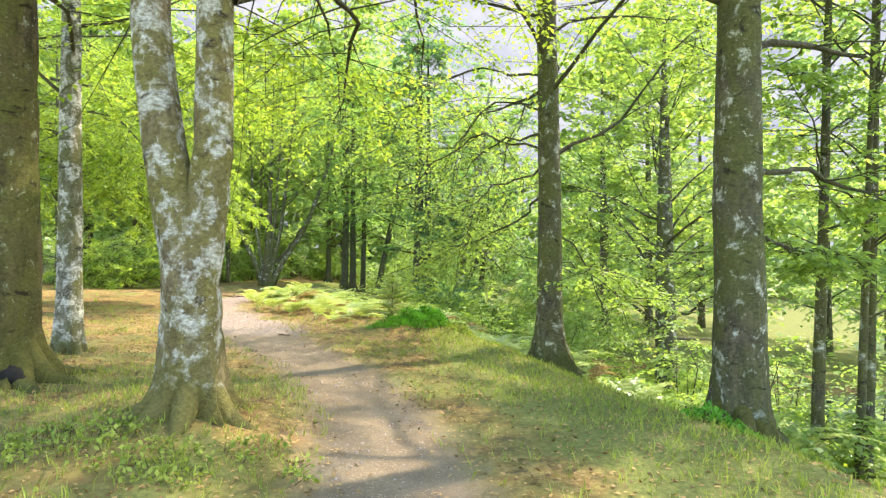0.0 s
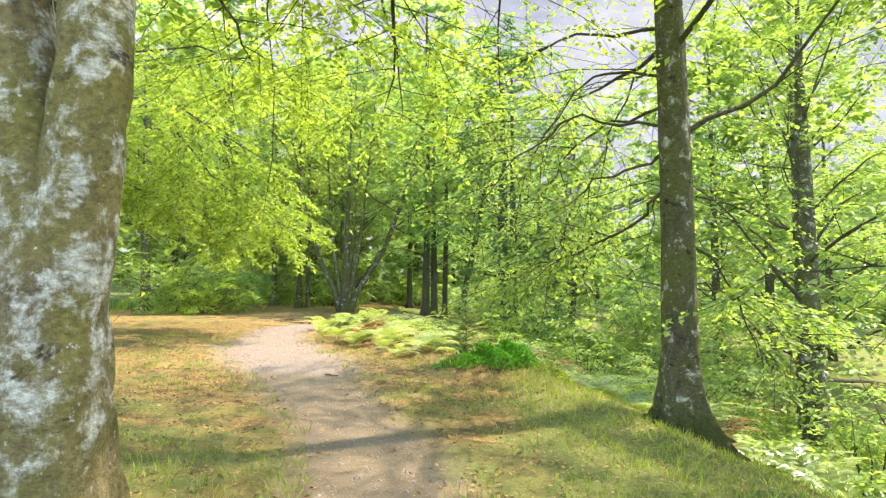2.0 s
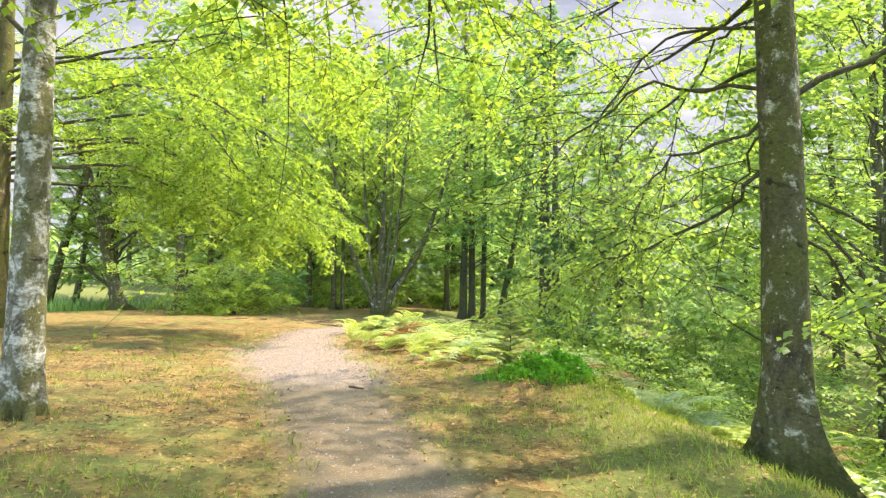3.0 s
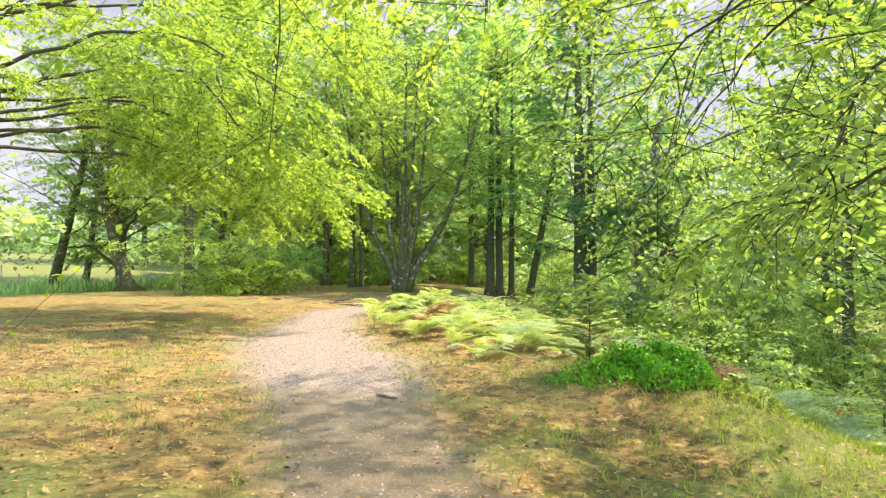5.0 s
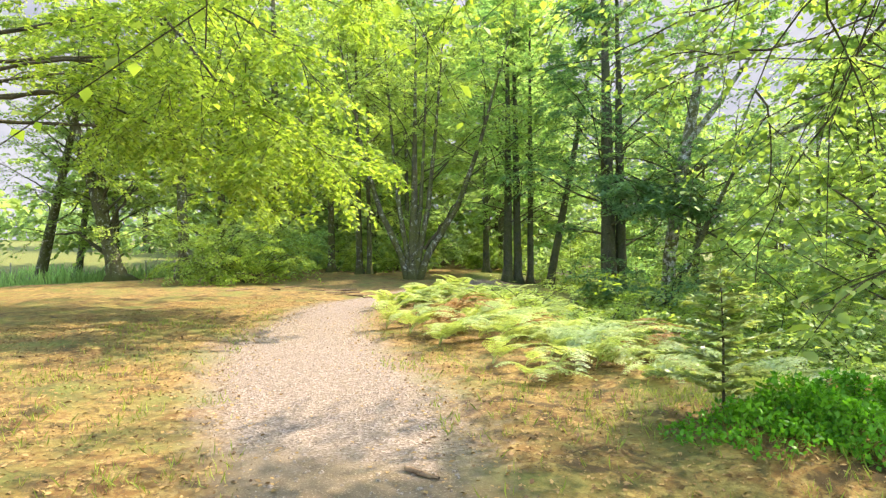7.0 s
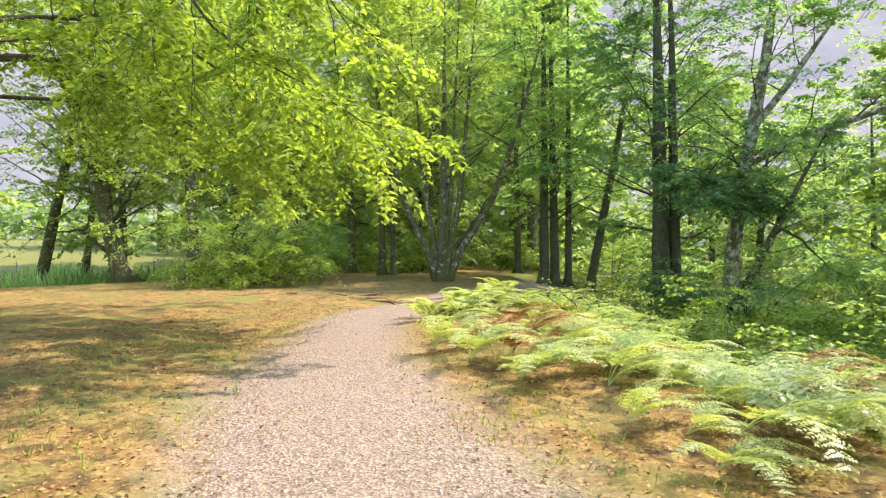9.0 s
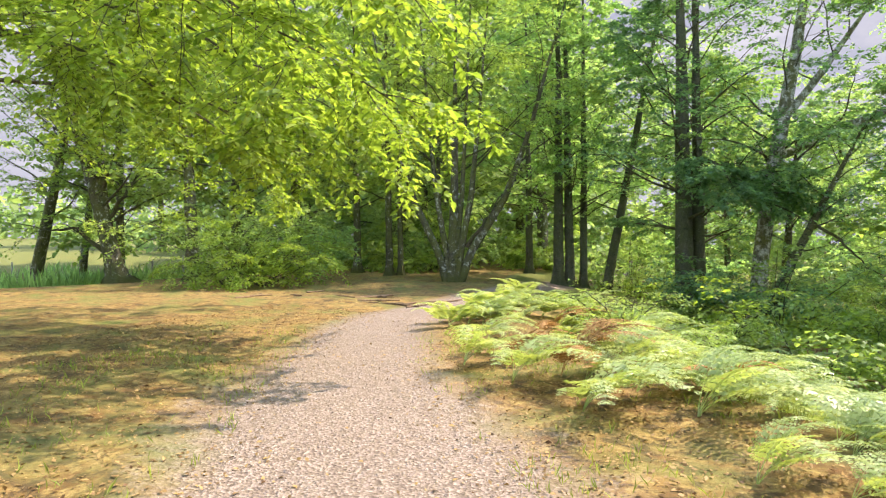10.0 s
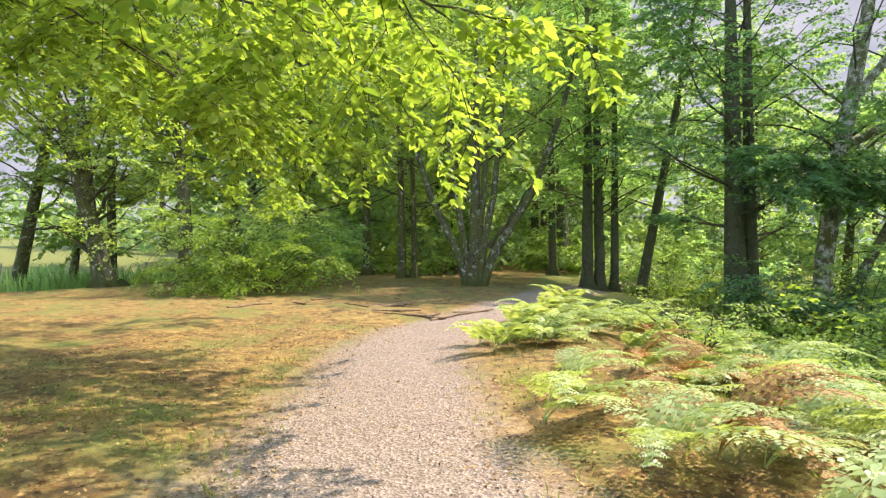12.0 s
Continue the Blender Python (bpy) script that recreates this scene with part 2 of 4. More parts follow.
def leaves(pos, along, normal, size, width=0.62, fine=False):
    """Quads for pointed leaves, slightly folded on the midrib: four corners each, or six as two quads when fine."""
    along = unit(along)
    side = unit(np.cross(normal, along))
    up = np.cross(along, side)
    s = np.asarray(size, float).reshape(-1, 1)
    n = len(pos)
    if not fine:
        v = np.stack([pos, pos + s * (0.5 * along + 0.5 * width * side + 0.08 * up), pos + s * along - 0.05 * s * up,
                      pos + s * (0.45 * along - 0.5 * width * side + 0.08 * up)], 1).reshape(-1, 3)
        return v, np.arange(4 * n).reshape(n, 4)
    w = 0.5 * width
    v = np.stack([pos, pos + s * (0.28 * along + w * side + 0.07 * up), pos + s * (0.68 * along + 0.8 * w * side + 0.05 * up), pos + s * along - 0.06 * s * up,
                  pos + s * (0.68 * along - 0.8 * w * side + 0.05 * up), pos + s * (0.28 * along - w * side + 0.07 * up)], 1).reshape(-1, 3)
    k = 6 * np.arange(n)[:, None]
    return v, np.concatenate([k + [0, 1, 2, 3], k + [0, 3, 4, 5]])


def curve(p0, d0, length, n, rng, wander=0.15, sag=0.0, lift=0.0):
    """A wandering line of n points from p0 that starts along d0; sag bends it down, lift up."""
    p, d = np.array(p0, float), unit(d0)
    out, step = [p], length / (n - 1)
    for i in range(n - 1):
        d = unit(d + rng.normal(0, wander, 3) + [0, 0, (lift - sag * (i / n) * 2) * step])
        p = p + d * step
        out.append(p)
    return np.array(out)


def spray(pile, starts, dirs, lengths, per, size, rng, droop=0.25, fine=False, spread=0.9):
    """Leaves set alternately along twigs, lying in flat layers like beech."""
    n = len(starts)
    if not n:
        return
    starts, dirs, lengths = np.asarray(starts), unit(np.asarray(dirs)), np.asarray(lengths, float)
    t = (np.arange(per)[None] + rng.random((n, per))) / per
    pos = starts[:, None] + dirs[:, None] * (t * lengths[:, None])[..., None]
    pos[..., 2] -= droop * (t ** 2) * lengths[:, None]
    flat = unit(np.cross(dirs, np.array([0, 0, 1.0])) + 1e-6)
    sgn = np.where(np.arange(per) % 2 == 0, 1.0, -1.0)[None, :, None]
    along = dirs[:, None] * 0.55 + flat[:, None] * sgn * spread + rng.normal(0, 0.25, (n, per, 3)) - np.array([0, 0, droop])
    pos = pos + flat[:, None] * sgn * (rng.random((n, per, 1)) * 0.06) + rng.normal(0, 0.03, (n, per, 3))
    nor = np.array([0, 0, 1.0]) + rng.normal(0, 0.34, (n, per, 3))
    sz = size * (0.65 + 0.7 * rng.random(n * per))
    pile.add(*leaves(pos.reshape(-1, 3), along.reshape(-1, 3), nor.reshape(-1, 3), sz, 0.62, fine))


def limb_with_leaves(wood, green, start, way, length, radius, rng, subs=8, twigs=4, per=14, size=0.12, sag=0.25, lift=0.1, bare=0.25, fine=False, twig_wood=True, droop=0.3, sub_len=0.45, pts=None, sub_wood=True, hang=0.0):
    """One limb with its side branches into wood, and its sprays of leaves into green."""
    if pts is None:
        pts = curve(start, way, length, 9, rng, 0.13, sag / max(length, 1), lift)
    pts = np.asarray(pts, float)
    thin = pts if sub_wood else pts[::4]
    wood.add(*tube(thin, np.linspace(radius, max(0.12 * radius, 0.004), len(thin)), 6 if sub_wood else 4))
    tw_s, tw_d, tw_l = [], [], []
    n = len(pts)
    for i in range(subs):
        f = bare + (1 - bare) * (i + rng.random()) / subs
        k = min(int(f * (n - 1)), n - 2)
        p = pts[k] + (pts[k + 1] - pts[k]) * (f * (n - 1) - k)
        d = unit(pts[k + 1] - pts[k])
        s = np.cross(d, [0, 0, 1.0]) * (1 if i % 2 else -1)
        L = length * sub_len * (1.1 - 0.6 * f) * (0.7 + 0.6 * rng.random())
        sp = curve(p, d * 0.6 + unit(s) * 0.8 * (1 - 0.4 * hang) + rng.normal(0, 0.2, 3) - np.array([0, 0, hang]), L, 6, rng, 0.16, sag / max(L, 0.5))
        if sub_wood:
            wood.add(*tube(sp, np.linspace(max(radius * 0.3 * (1.2 - f), 0.009), 0.004, 6), 4))
        for j in range(twigs):
            g = 0.2 + 0.8 * (j + rng.random()) / twigs
            q = min(int(g * 5), 4)
            tp = sp[q] + (sp[q + 1] - sp[q]) * (g * 5 - q)
            td = unit(sp[q + 1] - sp[q])
            ts = unit(np.cross(td, [0, 0, 1.0])) * (1 if j % 2 else -1)
            tw_s.append(tp)
            tw_d.append(td * 0.7 + ts * 0.7 + rng.normal(0, 0.2, 3) * [1, 1, 0.35])
            tw_l.append(max(0.35, L * 0.45) * (0.6 + 0.7 * rng.random()))
    tw_s.append(pts[-1])
    tw_d.append(pts[-1] - pts[-2])
    tw_l.append(0.5)
    if twig_wood:
        for p, d, L in zip(tw_s, tw_d, tw_l):
            e = p + unit(d) * L - [0, 0, droop * L]
            wood.add(*tube([p, (p + e) / 2 + [0, 0, 0.06 * L], e], [0.005, 0.0035, 0.002], 3))
    spray(green, tw_s, tw_d, tw_l, per, size, rng, droop, fine)


def thing(name, x, y, z, label, category, group=""):
    e = new(name)
    e.matrix_world = pose(x, y, z)
    return tagged(e, label, category, group)


# ---- the lie of the land ----
WAY_Y = np.array([-12, -3, 3, 5.5, 8.4, 12, 14.5, 17, 19.5, 22.5, 25.5, 29, 34, 42, 60])
WAY_X = np.array([0.3, 0.2, -0.1, -0.6, -1.6, -3.6, -5.0, -6.5, -7.6, -8.6, -8.9, -8.3, -8.0, -7.0, -3.0])
HALF = np.array([0.42, 0.42, 0.42, 0.45, 0.5, 0.65, 1.0, 1.05, 0.8, 0.75, 0.7, 0.7, 0.6, 0.6, 0.6])
EDGE_Y = np.array([-12, 0, 4, 6, 8, 10, 13, 16, 20, 24, 28, 34, 45, 60])
EDGE_X = np.array([4.5, 3.6, 2.8, 2.2, 1.6, 1.0, 0.1, -1.8, -4.2, -6.5, -6.8, -8.2, -9.5, -6.0])


def wobble(x, y, s):
    return np.sin(1.3 * s * x + 0.7 * np.sin(0.9 * s * y)) * np.cos(1.1 * s * y + 1.7 * np.sin(0.6 * s * x + 1))


def height(x, y):
    x, y = np.asarray(x, float), np.asarray(y, float)
    d = np.maximum(x - np.interp(y, EDGE_Y, EDGE_X), 0)
    slope = np.interp(y, [0, 10, 14, 20, 25, 29, 35, 45, 70], [0.5, 0.48, 0.44, 0.42, 0.38, 0.27, 0.19, 0.19, 0.08])
    z = -7.5 * (1 - np.exp(-slope * d * d / (d + 0.35) / 7.5))
    left = np.interp(y, WAY_Y, WAY_X) - x
    z = z + 0.3 * (1 - np.exp(-np.maximum(left - 1.2, 0) / 5.0))
    far = np.maximum(left - 32, 0)
    z = z + 9.0 * (1 - np.exp(-far / 120))
    z = z - 2.5 * np.exp(-(((left - 30) / 6.0) ** 2))
    flat = np.exp(-((np.minimum(np.abs(left), 6) / 1.2) ** 2))
    z = z + (0.05 * wobble(x, y, 0.9) + 0.025 * wobble(x + 7, y, 2.7)) * (1 - 0.8 * flat)
    z = z + 0.2 * np.exp(-(((x + 0.5) / 0.9) ** 2 + ((y - 13.5) / 0.8) ** 2))
    z = z + 0.2 * np.exp(-(((x + 2.2) / 1.2) ** 2 + ((y - 5.3) / 1.5) ** 2))
    far_y = np.maximum(y - 70, 0)
    return z + 0.01 * far_y


def ground_at(x, y):
    return float(height(x, y))


def axis(lo, hi, fine_lo, fine_hi, step):
    core = np.arange(fine_lo, fine_hi + 1e-6, step)
    def out(length):
        o, s, p = [], step, 0
        while p < length:
            s *= 1.22
            p += s
            o.append(p)
        return np.array(o)
    return np.concatenate([(fine_lo - out(fine_lo - lo))[::-1], core, fine_hi + out(hi - fine_hi)])


def build_ground():
    xs, ys = axis(-900, 900, -14, 7, 0.13), axis(-400, 1200, -1, 30, 0.16)
    X, Y = np.meshgrid(xs, ys, indexing="ij")
    Z = height(X, Y)
    nx, ny = X.shape
    i, j = np.meshgrid(np.arange(nx - 1), np.arange(ny - 1), indexing="ij")
    a = i * ny + j
    f = np.stack([a, a + ny, a + ny + 1, a + 1], -1).reshape(-1, 4)
    ob = mesh_object("ground", np.stack([X, Y, Z], -1).reshape(-1, 3), f, GROUND_MAT, smooth=True)
    dist = np.abs(X - np.interp(Y, WAY_Y, WAY_X)) / np.interp(Y, WAY_Y, HALF)
    path = np.clip(1.0 - 0.36 * dist, 0, 1)
    e = X - np.interp(Y, EDGE_Y, EDGE_X)
    near = np.clip((12.5 - Y) / 3, 0, 1)
    green = 0.42 + 0.15 * near + (0.42 - 0.34 * np.clip((Y - 14) / 2, 0, 1) * np.clip((32 - Y) / 3, 0, 1)) * np.clip((e + 0.9 + 0.9 * near) / (1.2 + 0.6 * near), 0, 1)
    green = green - 0.06 * np.clip((Y - 9) / 6, 0, 1) * (e < 0.5)
    green = np.where(X < np.interp(Y, WAY_Y, WAY_X) - 24, 0.75, green)
    for name, val in (("path", path), ("green", green), ("gravel", np.clip((Y - 11.5) / 2.5, 0, 1))):
        at = ob.data.attributes.new(name, "FLOAT", "POINT")
        at.data.foreach_set("value", val.astype(np.float32).ravel())
    tagged(ob, "brown leaf-littered forest floor with a beaten gravel path", "ground", kind="structure")


build_ground()
lake = mesh_object("water", [(5, -300, -4.7), (850, -300, -4.7), (850, 900, -4.7), (5, 900, -4.7)], [(0, 1, 2, 3)], WATER)
tagged(lake, "calm grey-blue lake below the wooded bank", "lake", kind="structure")



def build_backdrop():
    a = np.radians(np.linspace(-85, 85, 60))
    v, f = [], []
    for z in (-30.0, 230.0, 520.0):
        v += [(860 * math.sin(k), 860 * math.cos(k), z) for k in a]
    for j in range(2):
        f += [(60 * j + i, 60 * j + i + 1, 60 * j + i + 61, 60 * j + i + 60) for i in range(59)]
    tagged(mesh_object("backdrop", v, f, HAZE, smooth=True), "hazy lavender-blue sky low beyond the trees", "sky", kind="structure")


build_backdrop()

# ---- trees ----


def trunk_part(tree, pts, radii, mat, rng, sides=28, flare=1.1, flare_h=0.28, lobes=5, name="trunk"):
    pts, radii = np.asarray(pts, float), np.asarray(radii, float)
    # resample closely so that the bark can swell and pinch
    s = np.concatenate([[0], np.cumsum(np.linalg.norm(np.diff(pts, axis=0), axis=1))])
    t = np.concatenate([np.linspace(0, 1.2, 14)[:-1], np.arange(1.2, s[-1], 0.3 if sides > 9 else 1.0)]) if s[-1] > 1.5 else np.linspace(0, s[-1], 8)
    p = np.stack([np.interp(t, s, pts[:, k]) for k in range(3)], 1)
    r = np.interp(t, s, radii)
    p[1:, 0] += 0.05 * radii[0] * np.cumsum(rng.normal(0, 1, len(p) - 1)) * 0.4
    v, f = tube(p, r, sides, 0.018, rng, flare, flare_h, lobes, rng.random() * 6)
    return mesh_object(name, v, f, mat, tree, smooth=True)


def beech(name, label, x, y, r, h, seed, mat, leaf_mat, crown_lo=3.0, crown_r=5.0, limbs=22, subs=7, twigs=4, per=12, size=0.14, stems=None, lean=(0, 0),
          flare=1.1, flare_h=0.28, fine=False, own=(), group="", skip=None, sink=0.12, twig_wood=False, sag=0.5, sub_wood=True, hang=0.0, side_len=0.45):
    """A broadleaved tree: root-flared trunk, stems, limbs, crown. own: limbs given as point lists from the foot, with a radius."""
    rng = np.random.default_rng(seed)
    z = ground_at(x, y)
    tree = thing(name, x, y, z, label, "tree", group)
    if stems is None:
        stems = [([(0, 0, -sink), (lean[0] * 0.12, lean[1] * 0.12, h * 0.12), (lean[0] * 0.5, lean[1] * 0.5, h * 0.5), (lean[0], lean[1], h)], [r, r * 0.9, r * 0.6, 0.03])]
    for i, (pts, radii) in enumerate(stems):
        trunk_part(tree, pts, radii, mat, rng, flare=flare if i == 0 else 0.0, flare_h=flare_h, name="trunk" if i == 0 else "stem", sides=(28 if r > 0.12 else 12) if sub_wood else 9)
    wood, green = Pile(), Pile()
    for pts, rad, leafy in own:
        own_wood = Pile()
        p = np.asarray(pts, float)
        L = float(np.linalg.norm(np.diff(p, axis=0), axis=1).sum())
        s = np.concatenate([[0], np.cumsum(np.linalg.norm(np.diff(p, axis=0), axis=1))])
        q = np.stack([np.interp(np.linspace(0, L, 14), s, p[:, k]) for k in range(3)], 1) + rng.normal(0, 0.035, (14, 3))
        limb_with_leaves(own_wood, green, p[0], p[1] - p[0], L, rad, rng, subs=int(9 * leafy) + 3, twigs=5, per=int(per * leafy) + 2, size=size, sag=0.9, fine=fine, twig_wood=True, droop=0.25, pts=q, bare=0.3, hang=hang, sub_len=side_len)
        own_wood.make("limb", TWIG, tree, smooth=True)
    for i in range(limbs):
        pts, radii = stems[i % len(stems)]
        pts = np.asarray(pts, float)
        g = (i + rng.random()) / limbs
        zc = crown_lo + (h * 0.97 - crown_lo) * g
        base = np.array([np.interp(zc, pts[:, 2], pts[:, k]) for k in range(2)] + [min(zc, pts[-1, 2])])
        az = i * 2.4 + rng.random() * 0.9
        way = np.array([math.cos(az), math.sin(az), rng.uniform(0.1, 0.6) + 1.1 * g])
        L = crown_r * (0.5 + 0.7 * rng.random()) * (1.05 - 0.6 * g ** 3)
        if skip and skip(base + [x, y, z], way, L):
            continue
        limb_with_leaves(wood, green, base, way, L, max(0.018, r * 0.17 * (1.1 - g)), rng, subs, twigs, per, size, sag, 0.05, fine=fine, twig_wood=twig_wood, sub_wood=sub_wood)
    if wood.v:
        tagged(wood.make("branchwork", TWIG, tree, smooth=True), kind="stuff")
    if green.v:
        green.make("crown", leaf_mat, tree)
    return tree


def clear_of_walk(base, way, L):
    """Keeps low limbs out of the walker's line."""
    tip = base + unit(way) * L
    return base[2] < 4.0 and abs(tip[0] - np.interp(tip[1], WAY_Y, WAY_X)) < 2.2 and tip[1] < 16


def add_roots(tree, r, angles, mat, seed, reach=3.2):
    """Surface roots that run out from the foot and dive into the soil."""
    rng = np.random.default_rng(seed)
    x, y, z = tree.location
    for a in angles:
        d = np.array([math.cos(radians(a)), math.sin(radians(a))])
        bend = rng.uniform(-0.35, 0.35)
        pts, rad = [], []
        for k, f in enumerate(np.linspace(0, 1, 9)):
            out = r * (0.45 + f * reach)
            p = d * out + np.array([-d[1], d[0]]) * bend * f * f * r * reach * 0.5
            g = ground_at(x + p[0], y + p[1]) - z
            pts.append((p[0], p[1], g + 0.55 * r * 2.2 * max(0, 1 - f * 2.6) ** 1.6 + 0.05 * (1 - f) - 0.09 * f))
            rad.append(r * (0.42 * (1 - f) + 0.1))
        v, fc = tube(pts, rad, 9, 0.05, rng)
        mesh_object("root", v, fc, mat, tree, smooth=True)


def near_trees():
    # forked beech beside the start of the path
    forked = beech("forked_beech_tree", "mossy grey beech forking low into two stems", -2.18, 5.2, 0.25, 15, 3, BEECH, LEAF_SUN, 3.8, 5.5, 30, 8, 5, 22, 0.092,
          stems=[([(0, 0, -0.12), (0.02, 0, 0.7), (-0.03, 0, 1.4), (-0.22, 0, 2.15), (-0.4, 0.05, 3.3), (-0.52, 0.2, 6), (-1.2, 0.4, 15)], [0.25, 0.245, 0.23, 0.18, 0.165, 0.14, 0.02]),
                 ([(0.03, 0, 1.1), (0.1, 0, 1.6), (0.18, 0, 2.3), (0.18, 0, 3.4), (0.3, 0, 6), (1.2, 0.2, 14)], [0.2, 0.185, 0.165, 0.155, 0.13, 0.02])],
          own=[([(0.3, 0, 3.6), (0.9, 1.2, 4.2), (1.0, 2.8, 4.5), (0.6, 4.6, 4.3), (0.1, 6.2, 3.9)], 0.05, 1.0),
               ([(-0.4, 0, 3.9), (-0.6, 1.6, 4.5), (-1.2, 3.5, 4.6), (-1.6, 5.4, 4.2)], 0.05, 1.0),
               ([(0.3, 0, 5.2), (1.0, 2.0, 6.0), (1.6, 4.2, 6.2), (1.8, 6.6, 5.6), (1.7, 8.4, 4.8)], 0.055, 1.2),
               ([(-0.3, 0, 4.8), (-0.3, 2.6, 5.9), (0, 5.4, 6.0), (-0.2, 8.2, 5.2), (-0.4, 9.6, 4.5)], 0.055, 1.2)],
          skip=clear_of_walk, flare=0.9)
    stout = beech("beech_tree", "stout moss-grown beech with a dark hollow foot", -5.1, 7.0, 0.36, 17, 5, BEECH_MOSSY, LEAF_SUN, 3.8, 5.0, 26, 8, 5, 18, 0.105, skip=clear_of_walk, flare=1.0)
    slim = beech("beech_tree", "slender pale beech with white lichen patches", -5.8, 9.3, 0.19, 15, 7, PALE_BARK, LEAF_SUN, 3.4, 4.5, 24, 8, 5, 18, 0.105, skip=clear_of_walk, flare=0.7)
    lip = beech("beech_tree", "tall beech rooted on the lip of the bank", 1.88, 10.6, 0.235, 17, 11, BEECH_DARK, LEAF_MID, 3.6, 5.5, 30, 8, 5, 18, 0.078,
          own=[([(-0.1, 0, 3.5), (-0.5, 0.1, 3.35), (-1.2, 0.4, 3.1), (-1.35, 0.5, 2.6), (-1.6, 0.6, 2.0)], 0.022, 0.6),
               ([(-0.1, 0, 3.1), (-0.4, 0.3, 2.7), (-1.0, 0.8, 2.4), (-1.7, 1.1, 2.1), (-2.3, 1.4, 1.8)], 0.025, 1.0),
               ([(0.1, 0, 2.4), (0.5, 0.2, 2.2), (1.1, 0.4, 0.9), (1.8, 0.8, 1.2)], 0.019, 0.8),
               ([(0.1, 0.1, 2.0), (0.6, 0.8, 1.8), (1.4, 1.6, 1.7), (2.2, 2.2, 1.4)], 0.015, 1.0),
               ([(-0.1, 0.1, 3.9), (-1.2, 1.2, 4.4), (-2.3, 2.4, 3.9), (-3.0, 3.1, 2.9)], 0.025, 0.8),
               ([(0, 0.1, 4.6), (-0.8, 1.6, 5.2), (-1.8, 3.0, 4.4), (-2.2, 3.6, 3.0), (-2.3, 3.7, 2.2)], 0.025, 0.8),
               ([(0, 0.1, 5.2), (-1.2, 1.8, 6.0), (-2.6, 3.6, 5.8), (-3.4, 5.0, 4.8)], 0.028, 0.9),
               ([(0, 0.1, 4.8), (-0.1, 1.8, 5.2), (-0.4, 3.4, 4.6), (-0.6, 4.4, 3.4), (-0.6, 4.6, 2.4)], 0.025, 0.8),
               ([(0.1, 0.1, 5.6), (0.6, 2.2, 6.2), (0.8, 4.4, 5.8), (0.8, 6.0, 4.6)], 0.028, 0.8),
               ([(0, 0.2, 4.2), (-0.6, 1.6, 4.4), (-1.2, 3.2, 4.2), (-1.6, 5.0, 3.6), (-1.7, 6.0, 3.0)], 0.025, 1.0),
               ([(0, 0.2, 3.6), (0.2, 1.6, 3.6), (0.4, 3.2, 3.3), (0.5, 4.6, 2.6), (0.5, 5.2, 1.8)], 0.022, 1.0)],
          skip=clear_of_walk, fine=True, flare=2.0, flare_h=0.34)
    dark = beech("beech_tree", "thick dark beech with pale bark scars on the slope", 3.2, 6.5, 0.28, 18, 13, BEECH_DARK, LEAF_MID, 4.0, 5.5, 34, 8, 5, 19, 0.105,
          own=[([(0.2, 0, 2.9), (0.9, 0.3, 3.0), (1.8, 0.6, 2.8), (2.8, 0.8, 2.6)], 0.04, 0.8), ([(0.2, 0, 2.2), (0.8, 0.4, 2.1), (1.6, 0.7, 2.0)], 0.025, 0.7)],
          skip=clear_of_walk, flare=1.1, flare_h=0.3)
    for x, y, r, h, s in ((5.7, 9.2, 0.1, 11, 17), (6.6, 9.4, 0.09, 11, 19), (6.2, 9.0, 0.07, 9, 23)):
        beech("beech_sapling", "thin ivy-footed young beech on the bank", x, y, r, h, s, BEECH_DARK, LEAF_MID, 2.5, 3.2, 16, 7, 4, 16, 0.1, lean=(0.6, 0.2), flare=0.5, group="thin trees on the bank")
    add_roots(forked, 0.25, (-20, -75, -120, 170, 215, 60), BEECH, 1)
    add_roots(stout, 0.36, (-35, -80, -10, -130, 40), BEECH_MOSSY, 2, 2.8)
    add_roots(slim, 0.19, (-30, -90, -150), PALE_BARK, 3, 2.4)
    add_roots(lip, 0.235, (185, 215, -95, -50, -20, 120), BEECH_DARK, 4, 2.8)
    add_roots(dark, 0.28, (-35, -70, -110, 200, 0), BEECH_MOSSY, 5, 3.4)
    # black lump between the stout beech's roots; a hollow's shade put into its colour
    rng = np.random.default_rng(9)
    th, ph = np.meshgrid(np.linspace(0, 2 * np.pi, 12, endpoint=False), np.linspace(0.15, np.pi - 0.15, 7), indexing="ij")
    k = 1 + rng.normal(0, 0.08, th.shape)
    v = np.stack([0.16 * k * np.sin(ph) * np.cos(th) + 0.33, 0.09 * np.sin(ph) * np.sin(th) - 0.36, 0.13 * k * np.cos(ph) + 0.12], -1).reshape(-1, 3)
    i, j = np.meshgrid(np.arange(12), np.arange(6), indexing="ij")
    f = np.stack([i * 7 + j, ((i + 1) % 12) * 7 + j, ((i + 1) % 12) * 7 + j + 1, i * 7 + j + 1], -1).reshape(-1, 4)
    mesh_object("hollow", v, f, HOLLOW_SHADE, stout, "black lump standing in for a shaded hollow", smooth=True)


near_trees()


